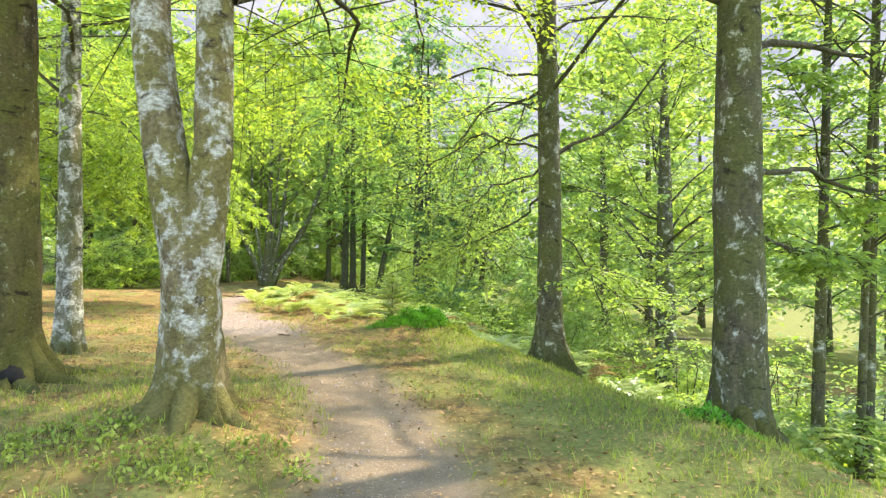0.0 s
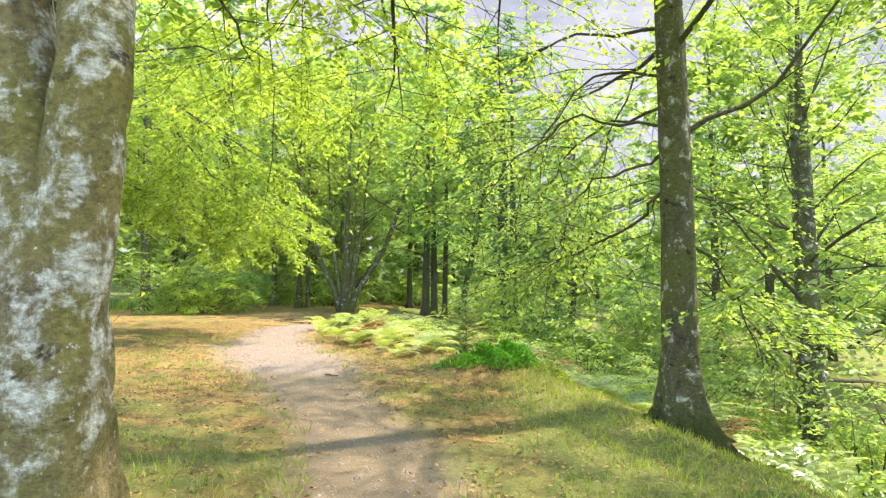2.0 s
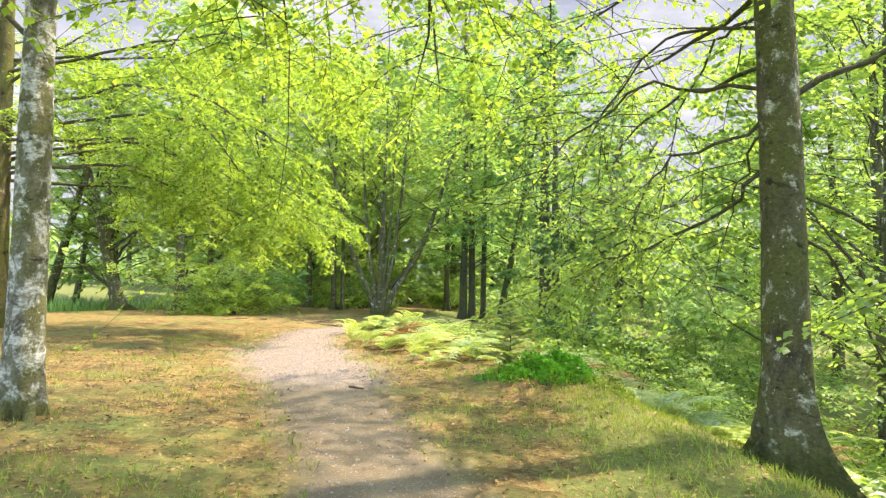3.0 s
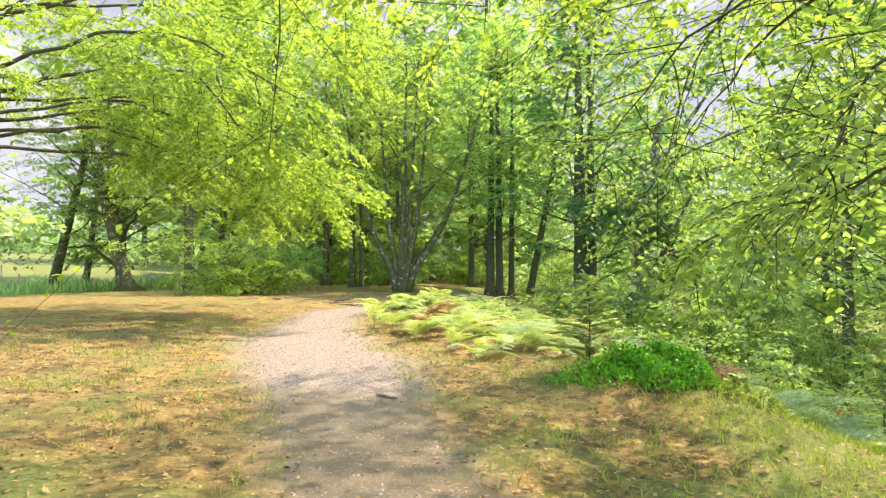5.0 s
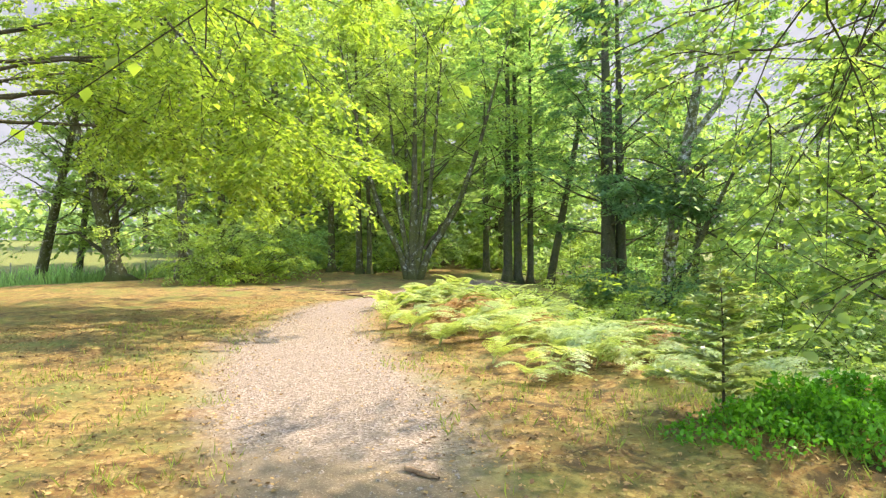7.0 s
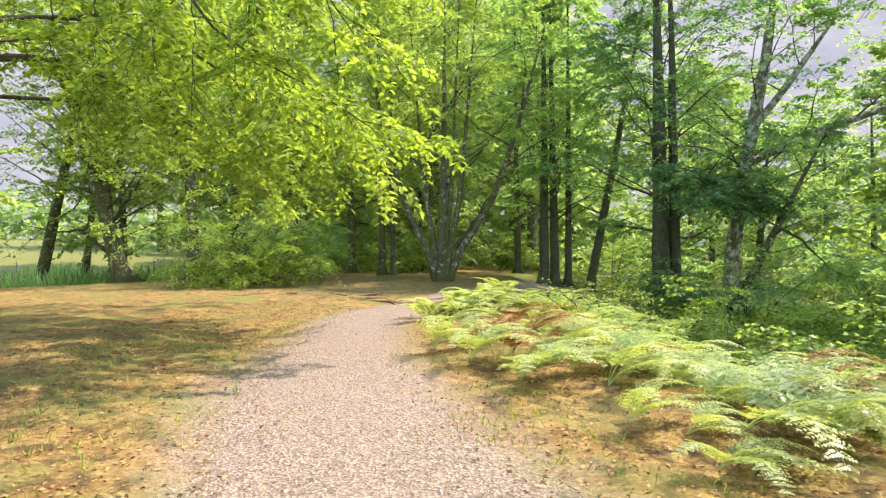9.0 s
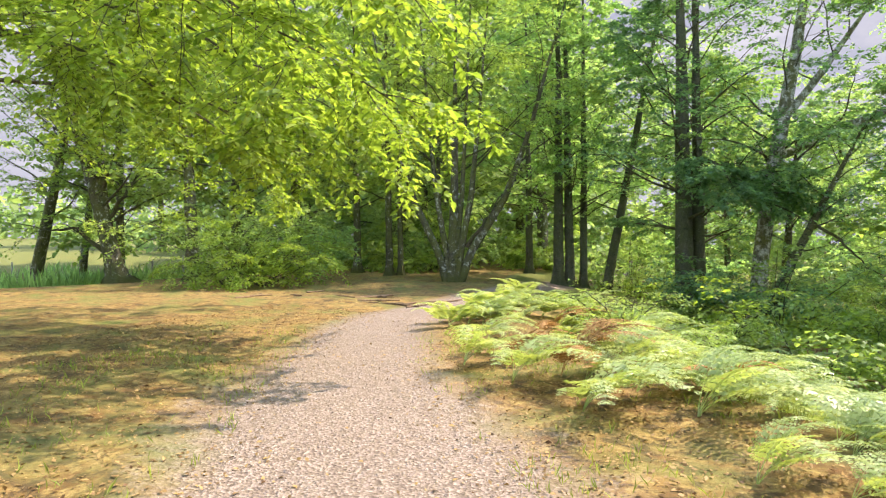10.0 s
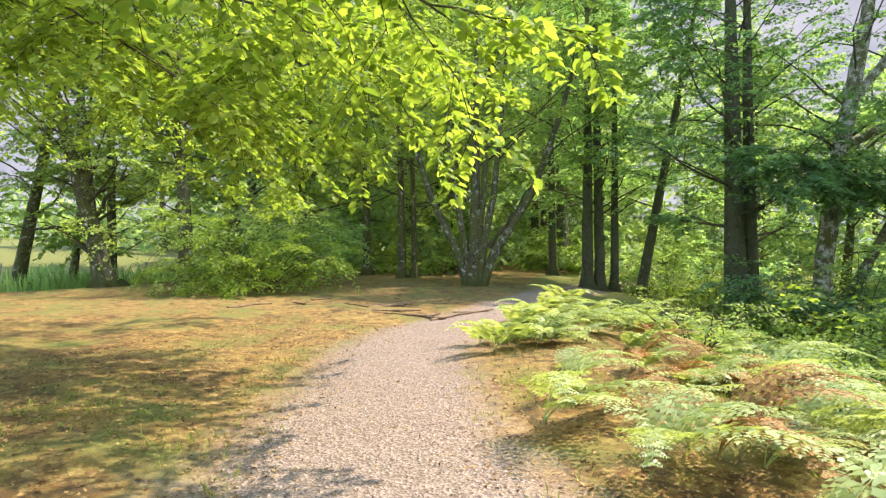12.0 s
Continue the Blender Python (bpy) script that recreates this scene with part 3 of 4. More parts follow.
def middle_trees():
    # overhanging tree left of the clearing, whose long limbs reach over it
    beech("overhanging_beech_tree", "spreading beech with long drooping sunlit limbs", -17.6, 19.2, 0.4, 16, 31, BEECH_MOSSY, LEAF_SUN, 4.8, 5.4, 22, 9, 5, 20, 0.1,
          own=[([(0.2, 0, 6.0), (4.1, 0.9, 6.7), (7.3, -0.4, 5.9), (8.9, -0.6, 4.2), (10.2, -0.8, 3.4), (10.9, -0.5, 2.9)], 0.062, 2.2),
               ([(0.2, 0, 6.6), (4.0, 0.2, 7.4), (7.2, -1.0, 6.6), (9.5, -1.3, 5.4), (10.3, -1.2, 4.9), (10.8, -0.8, 4.0)], 0.062, 2.2),
               ([(0.2, 0, 5.4), (3.5, 1.4, 6.0), (6.2, 1.6, 5.2), (8.4, 1.3, 3.9), (9.5, 0.3, 3.1)], 0.055, 2.2),
               ([(0.2, 0, 5.0), (3.2, 2.0, 5.4), (5.3, 2.1, 4.4), (7.2, 2.2, 3.5), (8.4, 1.7, 2.8)], 0.055, 2.0),
               ([(0.2, 0, 5.8), (4.0, 2.6, 6.4), (7.0, 3.0, 5.4), (9.0, 2.5, 4.2), (9.8, 2.2, 3.4)], 0.055, 2.2),
               ([(0.1, 0, 8.0), (4.0, 1.0, 9.0), (8.0, 0, 8.6), (10.5, -0.8, 7.4), (11.6, -0.8, 6.2)], 0.055, 2.0),
               ([(0.1, 0, 8.4), (3.6, 3.0, 9.4), (7.0, 4.0, 8.8), (9.6, 4.0, 7.4)], 0.055, 2.0),
               ([(0.1, 0, 4.6), (2.6, 3.4, 4.8), (4.4, 5.0, 3.8), (5.4, 6.4, 2.6)], 0.06, 1.6),
               ([(0.1, 0, 4.8), (2.8, 1.2, 5.2), (5.0, 0.6, 4.6), (7.0, 0.6, 3.6), (8.0, 0.8, 2.8)], 0.06, 1.8),
               ([(7.3, -0.4, 5.9), (7.5, -0.5, 5.0), (7.5, -0.6, 4.2), (7.7, -0.6, 3.6)], 0.016, 0.3),
               ([(8.4, -1.1, 6.0), (8.5, -1.2, 5.0), (8.7, -1.1, 4.0), (8.7, -1.2, 3.2)], 0.016, 0.3),
               ([(5.6, 0.3, 6.3), (5.7, 0.2, 5.2), (5.6, 0.2, 4.3), (5.8, 0.1, 3.6)], 0.016, 0.3),
               ([(9.5, -1.3, 5.4), (9.6, -1.3, 4.6), (9.8, -1.4, 3.7)], 0.014, 0.3)], fine=True, twig_wood=True, hang=0.12, side_len=0.24)
    beech("beech_tree", "field-edge tree whose stem bends over sideways", -25.9, 34.4, 0.42, 14, 37, BEECH_DARK, LEAF_MID, 2.6, 4.8, 38, 7, 4, 16, 0.15,
          stems=[([(0, 0, -0.12), (-0.35, 0, 1.3), (-1.3, 0, 4.5), (-2.2, 0, 7.2), (-3.2, 0, 9.8), (-7.0, 0.3, 13.5)], [0.42, 0.36, 0.3, 0.26, 0.22, 0.04]),
                 ([(-0.7, 0, 2.6), (-1.1, 0.1, 5.5), (-1.5, 0.2, 9), (-1.4, 0.2, 14)], [0.22, 0.2, 0.14, 0.03])],
          own=[([(-0.1, 0, 1.0), (-1.0, 0, 1.5), (-2.4, 0, 2.6), (-4.4, 0.2, 2.5), (-6.4, 0.3, 2.9)], 0.12, 0.5), ([(-0.4, 0, 3.0), (0.8, 0, 4.4), (1.6, 0, 5.6)], 0.1, 0.5)])
    for x, y, r, s, lean in ((-22.2, 34.8, 0.3, 41, (-0.5, 0)), (-32.5, 35.5, 0.32, 43, (4.5, 0)), (-36.5, 42, 0.28, 47, (2.2, 0))):
        beech("beech_tree", "rough-barked tree at the edge of the field", x, y, r, 15, s, BEECH_DARK, LEAF_MID, 4.0, 4.8, 26, 7, 4, 14, 0.15, lean=lean, group="trees at the field edge")
    for x, y, r, s in ((-17.9, 42.8, 0.22, 51), (-15.2, 40.6, 0.19, 53), (-14.7, 40.9, 0.15, 55), (-15.3, 50, 0.2, 57)):
        beech("beech_tree", "slim dark-stemmed tree in the clearing's shade", x, y, r, 16, s, BEECH_DARK, LEAF_MID, 3.0, 4.2, 26, 7, 4, 15, 0.15, group="slim trees beyond the clearing")
    # many-stemmed tree
    stems = []
    for dx, top, rr in ((0, 0.3, 0.24), (-0.25, -3.8, 0.18), (0.2, 1.6, 0.17), (0.35, 5.0, 0.19), (-0.1, -1.4, 0.15), (0.1, 0.9, 0.14)):
        stems.append(([(dx, 0, -0.1), (dx * 1.4 + top * 0.06, 0, 1.2), (dx * 1.5 + top * 0.36, 0.1, 3.6), (dx + top * 0.62, 0.2, 6.5), (dx + top, 0.4, 13)], [rr, rr * 0.9, rr * 0.75, rr * 0.5, 0.02]))
    beech("many_stemmed_tree", "old coppiced tree with a fan of grey stems", -11.0, 37.2, 0.24, 13, 61, BEECH_DARK, LEAF_MID, 4.4, 5.0, 48, 7, 4, 14, 0.15, stems=stems, flare=0.4,
          own=[([(0.6, 0, 1.5), (1.4, 0, 2.4), (2.0, 0, 3.4), (2.9, 0.1, 4.4)], 0.1, 0.4)])
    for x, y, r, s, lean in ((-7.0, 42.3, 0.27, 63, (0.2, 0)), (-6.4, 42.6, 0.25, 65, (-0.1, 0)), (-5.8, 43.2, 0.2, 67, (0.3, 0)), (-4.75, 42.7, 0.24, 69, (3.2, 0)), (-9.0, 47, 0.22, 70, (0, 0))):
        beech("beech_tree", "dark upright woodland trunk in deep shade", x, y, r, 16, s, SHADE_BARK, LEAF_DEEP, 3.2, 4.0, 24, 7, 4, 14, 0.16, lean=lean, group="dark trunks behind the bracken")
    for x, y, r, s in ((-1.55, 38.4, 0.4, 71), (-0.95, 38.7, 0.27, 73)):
        beech("beech_tree", "heavy twin-trunked tree with dark drooping boughs", x, y, r, 18, s, SHADE_BARK, LEAF_SHADE, 2.6, 4.6, 32, 8, 4, 14, 0.16, group="twin trunks",
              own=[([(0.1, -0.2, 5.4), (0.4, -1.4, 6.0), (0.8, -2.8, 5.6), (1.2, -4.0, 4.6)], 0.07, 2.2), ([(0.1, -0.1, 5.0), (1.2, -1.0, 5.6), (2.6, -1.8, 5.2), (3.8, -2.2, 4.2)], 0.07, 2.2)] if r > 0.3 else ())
    beech("beech_tree", "pale-limbed tree leaning over the slope", 0.9, 37.8, 0.3, 15, 75, PALE_BARK, LEAF_DEEP, 5.0, 4.2, 34, 7, 4, 13, 0.16,
          stems=[([(0, 0, -0.12), (0.2, 0, 2.5), (0.8, 0, 6.5), (1.6, 0, 10.5), (2.4, 0, 16)], [0.32, 0.29, 0.26, 0.2, 0.03]),
                 ([(0.7, 0, 6.2), (3.0, 0.1, 7.3), (5.2, 0.2, 8.0), (8.5, 0.4, 9.2)], [0.16, 0.15, 0.12, 0.04]),
                 ([(1.0, 0, 7.6), (2.4, 0.1, 9.4), (4.2, 0.3, 12.0)], [0.15, 0.13, 0.05])])
    beech("beech_tree", "crooked tree leaning low across the slope", 0.5, 35.6, 0.2, 7, 76, BEECH_DARK, LEAF_SHADE, 3.0, 3.0, 12, 7, 4, 12, 0.13, lean=(3.4, 0),
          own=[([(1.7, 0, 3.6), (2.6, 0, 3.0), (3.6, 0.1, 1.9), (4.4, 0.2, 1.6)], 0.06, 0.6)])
    beech("beech_tree", "small crooked tree below the bracken slope", 2.4, 40.5, 0.22, 8, 77, BEECH_DARK, LEAF_DEEP, 2.8, 3.4, 14, 7, 4, 12, 0.15, lean=(0.8, 0))
    beech("beech_tree", "fresh-leaved beech rooted down the bank", 9.5, 25.5, 0.28, 17, 83, BEECH_DARK, LEAF_MID, 3.4, 5.0, 30, 7, 4, 18, 0.12)
    beech("beech_tree", "broad old trunk low on the bank", 7.7, 20.7, 0.42, 14, 79, BEECH_DARK, LEAF_MID, 2.2, 5.0, 24, 8, 4, 10, 0.17)


middle_trees()


def woods():
    """Trees further off, from a few grown once and set about."""
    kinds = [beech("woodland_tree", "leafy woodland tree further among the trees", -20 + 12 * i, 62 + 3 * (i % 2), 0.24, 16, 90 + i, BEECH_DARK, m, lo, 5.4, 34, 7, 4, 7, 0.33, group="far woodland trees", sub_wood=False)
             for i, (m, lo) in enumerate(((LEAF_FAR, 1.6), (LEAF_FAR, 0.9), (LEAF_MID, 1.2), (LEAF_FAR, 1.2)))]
    rng = np.random.default_rng(77)
    spots = []
    for _ in range(4000):
        x, y = rng.uniform(-60, 60), rng.uniform(14, 95)
        left = np.interp(y, WAY_Y, WAY_X) - x
        if left > 26 and y < 75 or (0 < left < 16 and y < 52) or (-9 < left <= 0 and y < 50) or (left < 0 and y < 20 and x < 9):
            continue
        if x > 44 or abs(left) < 3.5 or (y < 46 and -16 < left < 0) or (x > -2 and rng.random() < 0.72):
            continue
        if all((x - a) ** 2 + (y - b) ** 2 > (4.2 if y < 60 else 5.5) ** 2 for a, b in spots):
            spots.append((x, y))
        if len(spots) > 52:
            break
    for i, (x, y) in enumerate(spots):
        s = rng.uniform(0.8, 1.15) * (1.6 if y > 45 and x < 0 else 1.2)
        copy_thing(kinds[i % 4], pose(x, y, ground_at(x, y) - 0.05, 0, 0, rng.uniform(0, 360)) @ Matrix.Scale(s, 4))


woods()

# ---- undergrowth ----


def shrub(x, y, h, spread, seed, mat, size, stems=9, per=9, label="leafy green shrub on the woodland floor", name="shrub", group="", fine=False, sub_wood=True):
    rng = np.random.default_rng(seed)
    s = thing(name, x, y, ground_at(x, y), label, "shrub", group)
    wood, green = Pile(), Pile()
    for i in range(stems):
        az = i * 2.4 + rng.random()
        way = (math.cos(az) * spread, math.sin(az) * spread, h * (0.6 + 0.5 * rng.random()))
        L = math.hypot(h, spread) * (0.6 + 0.5 * rng.random())
        limb_with_leaves(wood, green, (0.1 * math.cos(az), 0.1 * math.sin(az), -0.05), way, L, 0.02, rng, 8, 4, per, size, 1.0, 0, bare=0.12, twig_wood=False, sub_len=0.5, fine=fine, sub_wood=sub_wood)
    wood.make("stemwork", TWIG, s, smooth=True)["kind"] = "stuff"
    green.make("foliage", mat, s)
    return s


def bank_shrubs():
    kinds = [shrub(5.2 + 1.5 * i, 13 + 2.2 * i, h, sp, 200 + i, m, 0.13, group="shrubs on the bank", label="loose light-green shrub on the wooded bank", sub_wood=False, per=7)
             for i, (h, sp, m) in enumerate(((1.9, 1.4, LEAF_MID), (1.5, 1.5, LEAF_SUN), (2.4, 1.5, LEAF_MID), (1.2, 1.2, LEAF_SUN)))]
    rng = np.random.default_rng(5)
    n = 0
    spots = []
    while n < 60:
        y = rng.uniform(9, 46)
        x = np.interp(y, EDGE_Y, EDGE_X) + rng.uniform(3.0, 17)
        if 15 < y < 23 and x < 2.5 or y >= 23 and x < np.interp(y, EDGE_Y, EDGE_X) + 5.5 or any((x - a) ** 2 + (y - b) ** 2 < 2.2 for a, b in spots):
            continue
        spots.append((x, y))
        s = rng.uniform(0.7, 1.25)
        copy_thing(kinds[n % 4], pose(x, y, ground_at(x, y) - 0.05, 0, 0, rng.uniform(0, 360)) @ Matrix.Scale(s, 4))
        n += 1
    # shrubs closing the view between the trunks further on
    dark = [shrub(-18 + 9 * i, 50, h, 1.8, 220 + i, m, 0.24, per=8, group="shrubs among the far trunks", label="dense shrub among distant trunks", sub_wood=False)
            for i, (h, m) in enumerate(((3.0, LEAF_FAR), (2.4, LEAF_MID), (3.4, LEAF_DEEP)))]
    for i in range(46):
        y = rng.uniform(46, 78)
        x = rng.uniform(-40, 34)
        if abs(x - np.interp(y, WAY_Y, WAY_X)) < 2 or x < -0.62 * y or x > 6 and i % 2:
            continue
        copy_thing(dark[i % 3], pose(x, y, ground_at(x, y) - 0.05, 0, 0, rng.uniform(0, 360)) @ Matrix.Scale(rng.uniform(0.9, 1.5), 4))


bank_shrubs()
shrub(-16.6, 31.6, 2.7, 2.4, 240, LEAF_SUN, 0.1, 16, 24, "tall sunlit bush drooping to the clearing floor", "hazel_bush")
shrub(-18.9, 32.5, 4.0, 2.4, 241, LEAF_MID, 0.11, 14, 20, "tall green bush at the clearing's edge", "hazel_bush")
shrub(-17.6, 36.2, 3.6, 1.6, 242, LEAF_DEEP, 0.13, 10, 12, "dark green bush in the shade of trees", "hazel_bush")
shrub(-36.0, 41.0, 1.7, 2.4, 243, LEAF_DEEP, 0.2, 12, 10, "low dark bush beside the field fence", "field_bush")
shrub(-0.4, 34.6, 3.2, 1.6, 244, LEAF_SHADE, 0.13, 10, 16, "drooping dark shrub at the foot of twin trunks", "shade_bush")
for k, (sx, sy, sh) in enumerate(((-2.6, 24.6, 1.3), (-0.6, 23.0, 1.2), (-4.2, 26.5, 1.5), (0.8, 21.0, 1.3), (-2.0, 27.5, 1.4))):
    shrub(sx, sy, sh, 0.7, 250 + k, LEAF_MID, 0.08, 6, 9, "young leafy shoots standing among the bracken", "young_shrub", "young shoots in the bracken")


def far_wood():
    """Woodland too distant to pick apart, closing the view."""
    rng = np.random.default_rng(99)
    green = Pile()
    n = 700
    a = rng.uniform(-0.52, 0.75, n) - 0.35 * rng.random(n) ** 2
    d = rng.uniform(84, 110, n)
    c = np.stack([d * np.sin(a), d * np.cos(a), rng.random(n) ** 1.5 * 18], 1)
    c[:, 2] += height(c[:, 0], c[:, 1]) * 0 - 3
    rad = rng.uniform(2.0, 4.0, n)
    per = 26
    off = unit(rng.normal(0, 1, (n, per, 3))) * rad[:, None, None] * rng.random((n, per, 1)) ** 0.4
    p = (c[:, None] + off).reshape(-1, 3)
    green.add(*leaves(p, rng.normal(0, 1, p.shape), rng.normal(0, 1, p.shape) + [0, -0.4, 0.6], rng.uniform(0.7, 1.5, len(p)), 0.8))
    n = 260
    a = rng.uniform(-1.3, -0.55, n)
    d = rng.uniform(150, 190, n)
    c = np.stack([d * np.sin(a), d * np.cos(a), rng.uniform(4, 13, n)], 1)
    p = (c[:, None] + unit(rng.normal(0, 1, (n, per, 3))) * rng.uniform(2, 4.5, (n, 1, 1))).reshape(-1, 3)
    green.add(*leaves(p, rng.normal(0, 1, p.shape), rng.normal(0, 1, p.shape) + [0.4, -0.4, 0.6], rng.uniform(0.9, 2.0, len(p)), 0.8))
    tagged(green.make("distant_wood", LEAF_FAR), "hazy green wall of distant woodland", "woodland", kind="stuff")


far_wood()

# ---- bracken ----
FERN_Y = np.array([13.8, 16.0, 18.0, 21.3, 24.0, 27.0, 30.0])
FERN_X = np.array([-2.2, -3.8, -5.0, -7.0, -7.9, -7.6, -7.2])


def frond_quads(length, rise, az, rng, fine):
    """One arching bracken frond: rachis, and pinnae with their leaflets."""
    n = 17 if fine else 27
    t = np.linspace(0, 1, n)
    x = length * (0.15 * t + 0.85 * t ** 1.5)
    z = rise * (1.6 * t - 0.95 * t ** 2.6) / 0.75
    line = np.stack([x, 0.05 * length * np.sin(3 * t), z], 1)
    tan = unit(np.gradient(line, axis=0))
    pos, along, nor, sz = [], [], [], []
    for i in range(4, n):
        f = (i - 4) / (n - 4)
        L = length * 0.27 * (1 - f) ** 0.75 * (0.55 + 0.9 * min(f * 3, 0.5)) + 0.02
        side = np.array([0, 1.0, 0])
        up = unit(np.cross(tan[i], side))
        for sgn in (-1, 1):
            d = unit(tan[i] * 0.45 + sgn * side * 0.9 - np.array([0, 0, 0.12]) + rng.normal(0, 0.06, 3))
            if not fine:
                pos.append(line[i]), along.append(d), nor.append(up + rng.normal(0, 0.2, 3)), sz.append(L)
                continue
            w = unit(np.cross(up, d))
            m = 5
            for k in range(m):
                g = (k + 0.4) / m
                for s2 in (-1, 1):
                    pos.append(line[i] + d * L * g)
                    along.append(d * 0.7 + w * s2)
                    nor.append(up + rng.normal(0, 0.15, 3))
                    sz.append(L * 0.34 * (1.1 - g) + 0.012)
            pos.append(line[i] + d * L * 0.85), along.append(d), nor.append(up), sz.append(L * 0.24)
    v, f = leaves(np.array(pos), np.array(along), np.array(nor), np.array(sz), 0.52 if fine else 0.27)
    rv, rf = tube(line, np.linspace(0.006, 0.0015, n), 3)
    c, s = math.cos(az), math.sin(az)
    rot = np.array([[c, s, 0], [-s, c, 0], [0, 0, 1]])
    return (v @ rot, f), (rv @ rot, rf)


def fern_plant(x, y, seed, fine, mat, label):
    rng = np.random.default_rng(seed)
    plant = thing("bracken_fern", x, y, ground_at(x, y), label, "fern", "bracken beside the path")
    for i in range(5):
        az = (i - 2) * 0.55 + rng.uniform(-0.35, 0.35) - 0.4
        blade, stalk = frond_quads(rng.uniform(0.85, 1.35), rng.uniform(0.34, 0.62), az, rng, fine)
        p = Pile()
        p.add(*blade)
        p.add(*stalk)
        p.make("frond", mat, plant)
    return plant


def bracken():
    rng = np.random.default_rng(14)
    kinds = [fern_plant(-4.6 - 0.8 * i, 17.9 + i, 300 + i, True, FERN_MAT, "arching pale-green bracken fern beside the path") for i in range(3)]
    plain_kinds = [fern_plant(-2 + i, 23 + i, 310 + i, False, FERN_MAT, "pale-green bracken fern on the slope") for i in range(3)]
    dead = fern_plant(-4.9, 19.2, 320, True, DRY_MAT, "withered rust-brown bracken among the green")
    spots, n = [], 0
    while n < 220:
        y = rng.uniform(14.5, 29.5)
        off = rng.random() ** 0.85 * 8.0
        x = np.interp(y, FERN_Y, FERN_X) + off
        if any((x - a) ** 2 + (y - b) ** 2 < 0.3 ** 2 for a, b in spots):
            continue
        thin = y < 20 and off < 1.0
        if thin and rng.random() < 0.5 or rng.random() > 0.8 + 0.6 * wobble(x, y, 0.8) + 0.3 * (y > 21):
            continue
        spots.append((x, y))
        near = y < 22 and off < 5.0
        src = dead if rng.random() < 0.13 else (kinds if near else plain_kinds)[n % 3]
        s = rng.uniform(0.55, 1.15) * (0.7 if thin else 1.0)
        tilt = rng.uniform(-8, 14)
        copy_thing(src, pose(x, y, ground_at(x, y) - 0.02, rng.uniform(-8, 8), tilt, 0) @ pose(0, 0, 0, 0, 0, rng.normal(0, 32)) @ Matrix.Scale(s, 4))
        n += 1
    for _ in range(26):
        y = rng.uniform(16, 32)
        x = np.interp(y, EDGE_Y, EDGE_X) + rng.uniform(2.5, 9)
        copy_thing(plain_kinds[_ % 3], pose(x, y, ground_at(x, y) - 0.02, 0, 10, rng.uniform(0, 360)) @ Matrix.Scale(rng.uniform(0.7, 1.1), 4))
    for i in range(22):      # bracken on the bank beside the first trees
        y = rng.uniform(7, 15)
        x = np.interp(y, EDGE_Y, EDGE_X) + rng.uniform(2.0, 6)
        copy_thing(plain_kinds[i % 3], pose(x, y, ground_at(x, y) - 0.02, 0, 10, rng.uniform(0, 360)) @ Matrix.Scale(rng.uniform(0.6, 1.0), 4))


bracken()

# ---- mound with bilberry and a conifer seedling ----


def bilberry(x, y, rx, ry, h, n, seed, label):
    rng = np.random.default_rng(seed)
    base = ground_at(x, y)
    ob = thing("bilberry_clump", x, y, base, label, "shrub", "bilberry on the bank")
    a, r = rng.uniform(0, 2 * np.pi, n), rng.random(n) ** 0.5
    uneven = 1 + 0.16 * np.sin(3 * a + x) + 0.1 * np.sin(7 * a + y)
    px, py = rx * r * uneven * np.cos(a), ry * r * uneven * np.sin(a)
    patch = wobble(px * 2.2 + 3 * x, py * 2.2 + y, 2.0) + 1.1 - 1.2 * r > 0.25 if h < 0.2 else r < 2
    px, py, r, n = px[patch], py[patch], r[patch], int(patch.sum())
    lump = 0.7 + 0.5 * wobble(px * 3 + x, py * 3, 2.0)
    top = h * (1 - r ** 2.2) * lump
    pz = height(px + x, py + y) - base + top * (1 - 0.75 * rng.random(n) ** 1.8) + 0.02
    p = np.stack([px, py, pz], 1)
    green = Pile()
    green.add(*leaves(p, rng.normal(0, 1, p.shape) + [0, 0, 0.4], rng.normal(0, 0.6, p.shape) + [0, 0, 1.0], rng.uniform(0.03, 0.062, n), 0.6))
    green.make("foliage", GRASS_MAT if h < 0.2 else BILBERRY, ob)
    wood = Pile()
    for i in range(60):
        k = rng.integers(n)
        q = p[k]
        wood.add(*tube([(q[0] * 0.9, q[1] * 0.9, height(q[0] * 0.9 + x, q[1] * 0.9 + y) - base - 0.02), q], [0.004, 0.002], 3))
    wood.make("stemwork", TWIG, ob)["kind"] = "stuff"


bilberry(-0.42, 13.55, 0.72, 0.55, 0.4, 6500, 400, "glossy green bilberry clump crowning the mound")
bilberry(-1.05, 13.5, 0.6, 0.5, 0.24, 1500, 401, "low green bilberry thinning out over the mound")
bilberry(0.35, 13.0, 0.5, 0.5, 0.19, 900, 405, "tufty grass and herbs over the bank edge")
bilberry(2.75, 6.0, 0.4, 0.3, 0.22, 700, 402, "ivy-green leaves round the foot of a tree")
bilberry(-2.9, 4.3, 1.2, 0.8, 0.12, 1500, 403, "low green woodland herbs in the litter")
bilberry(-1.7, 4.2, 0.9, 0.5, 0.09, 700, 404, "low green woodland herbs beside roots")


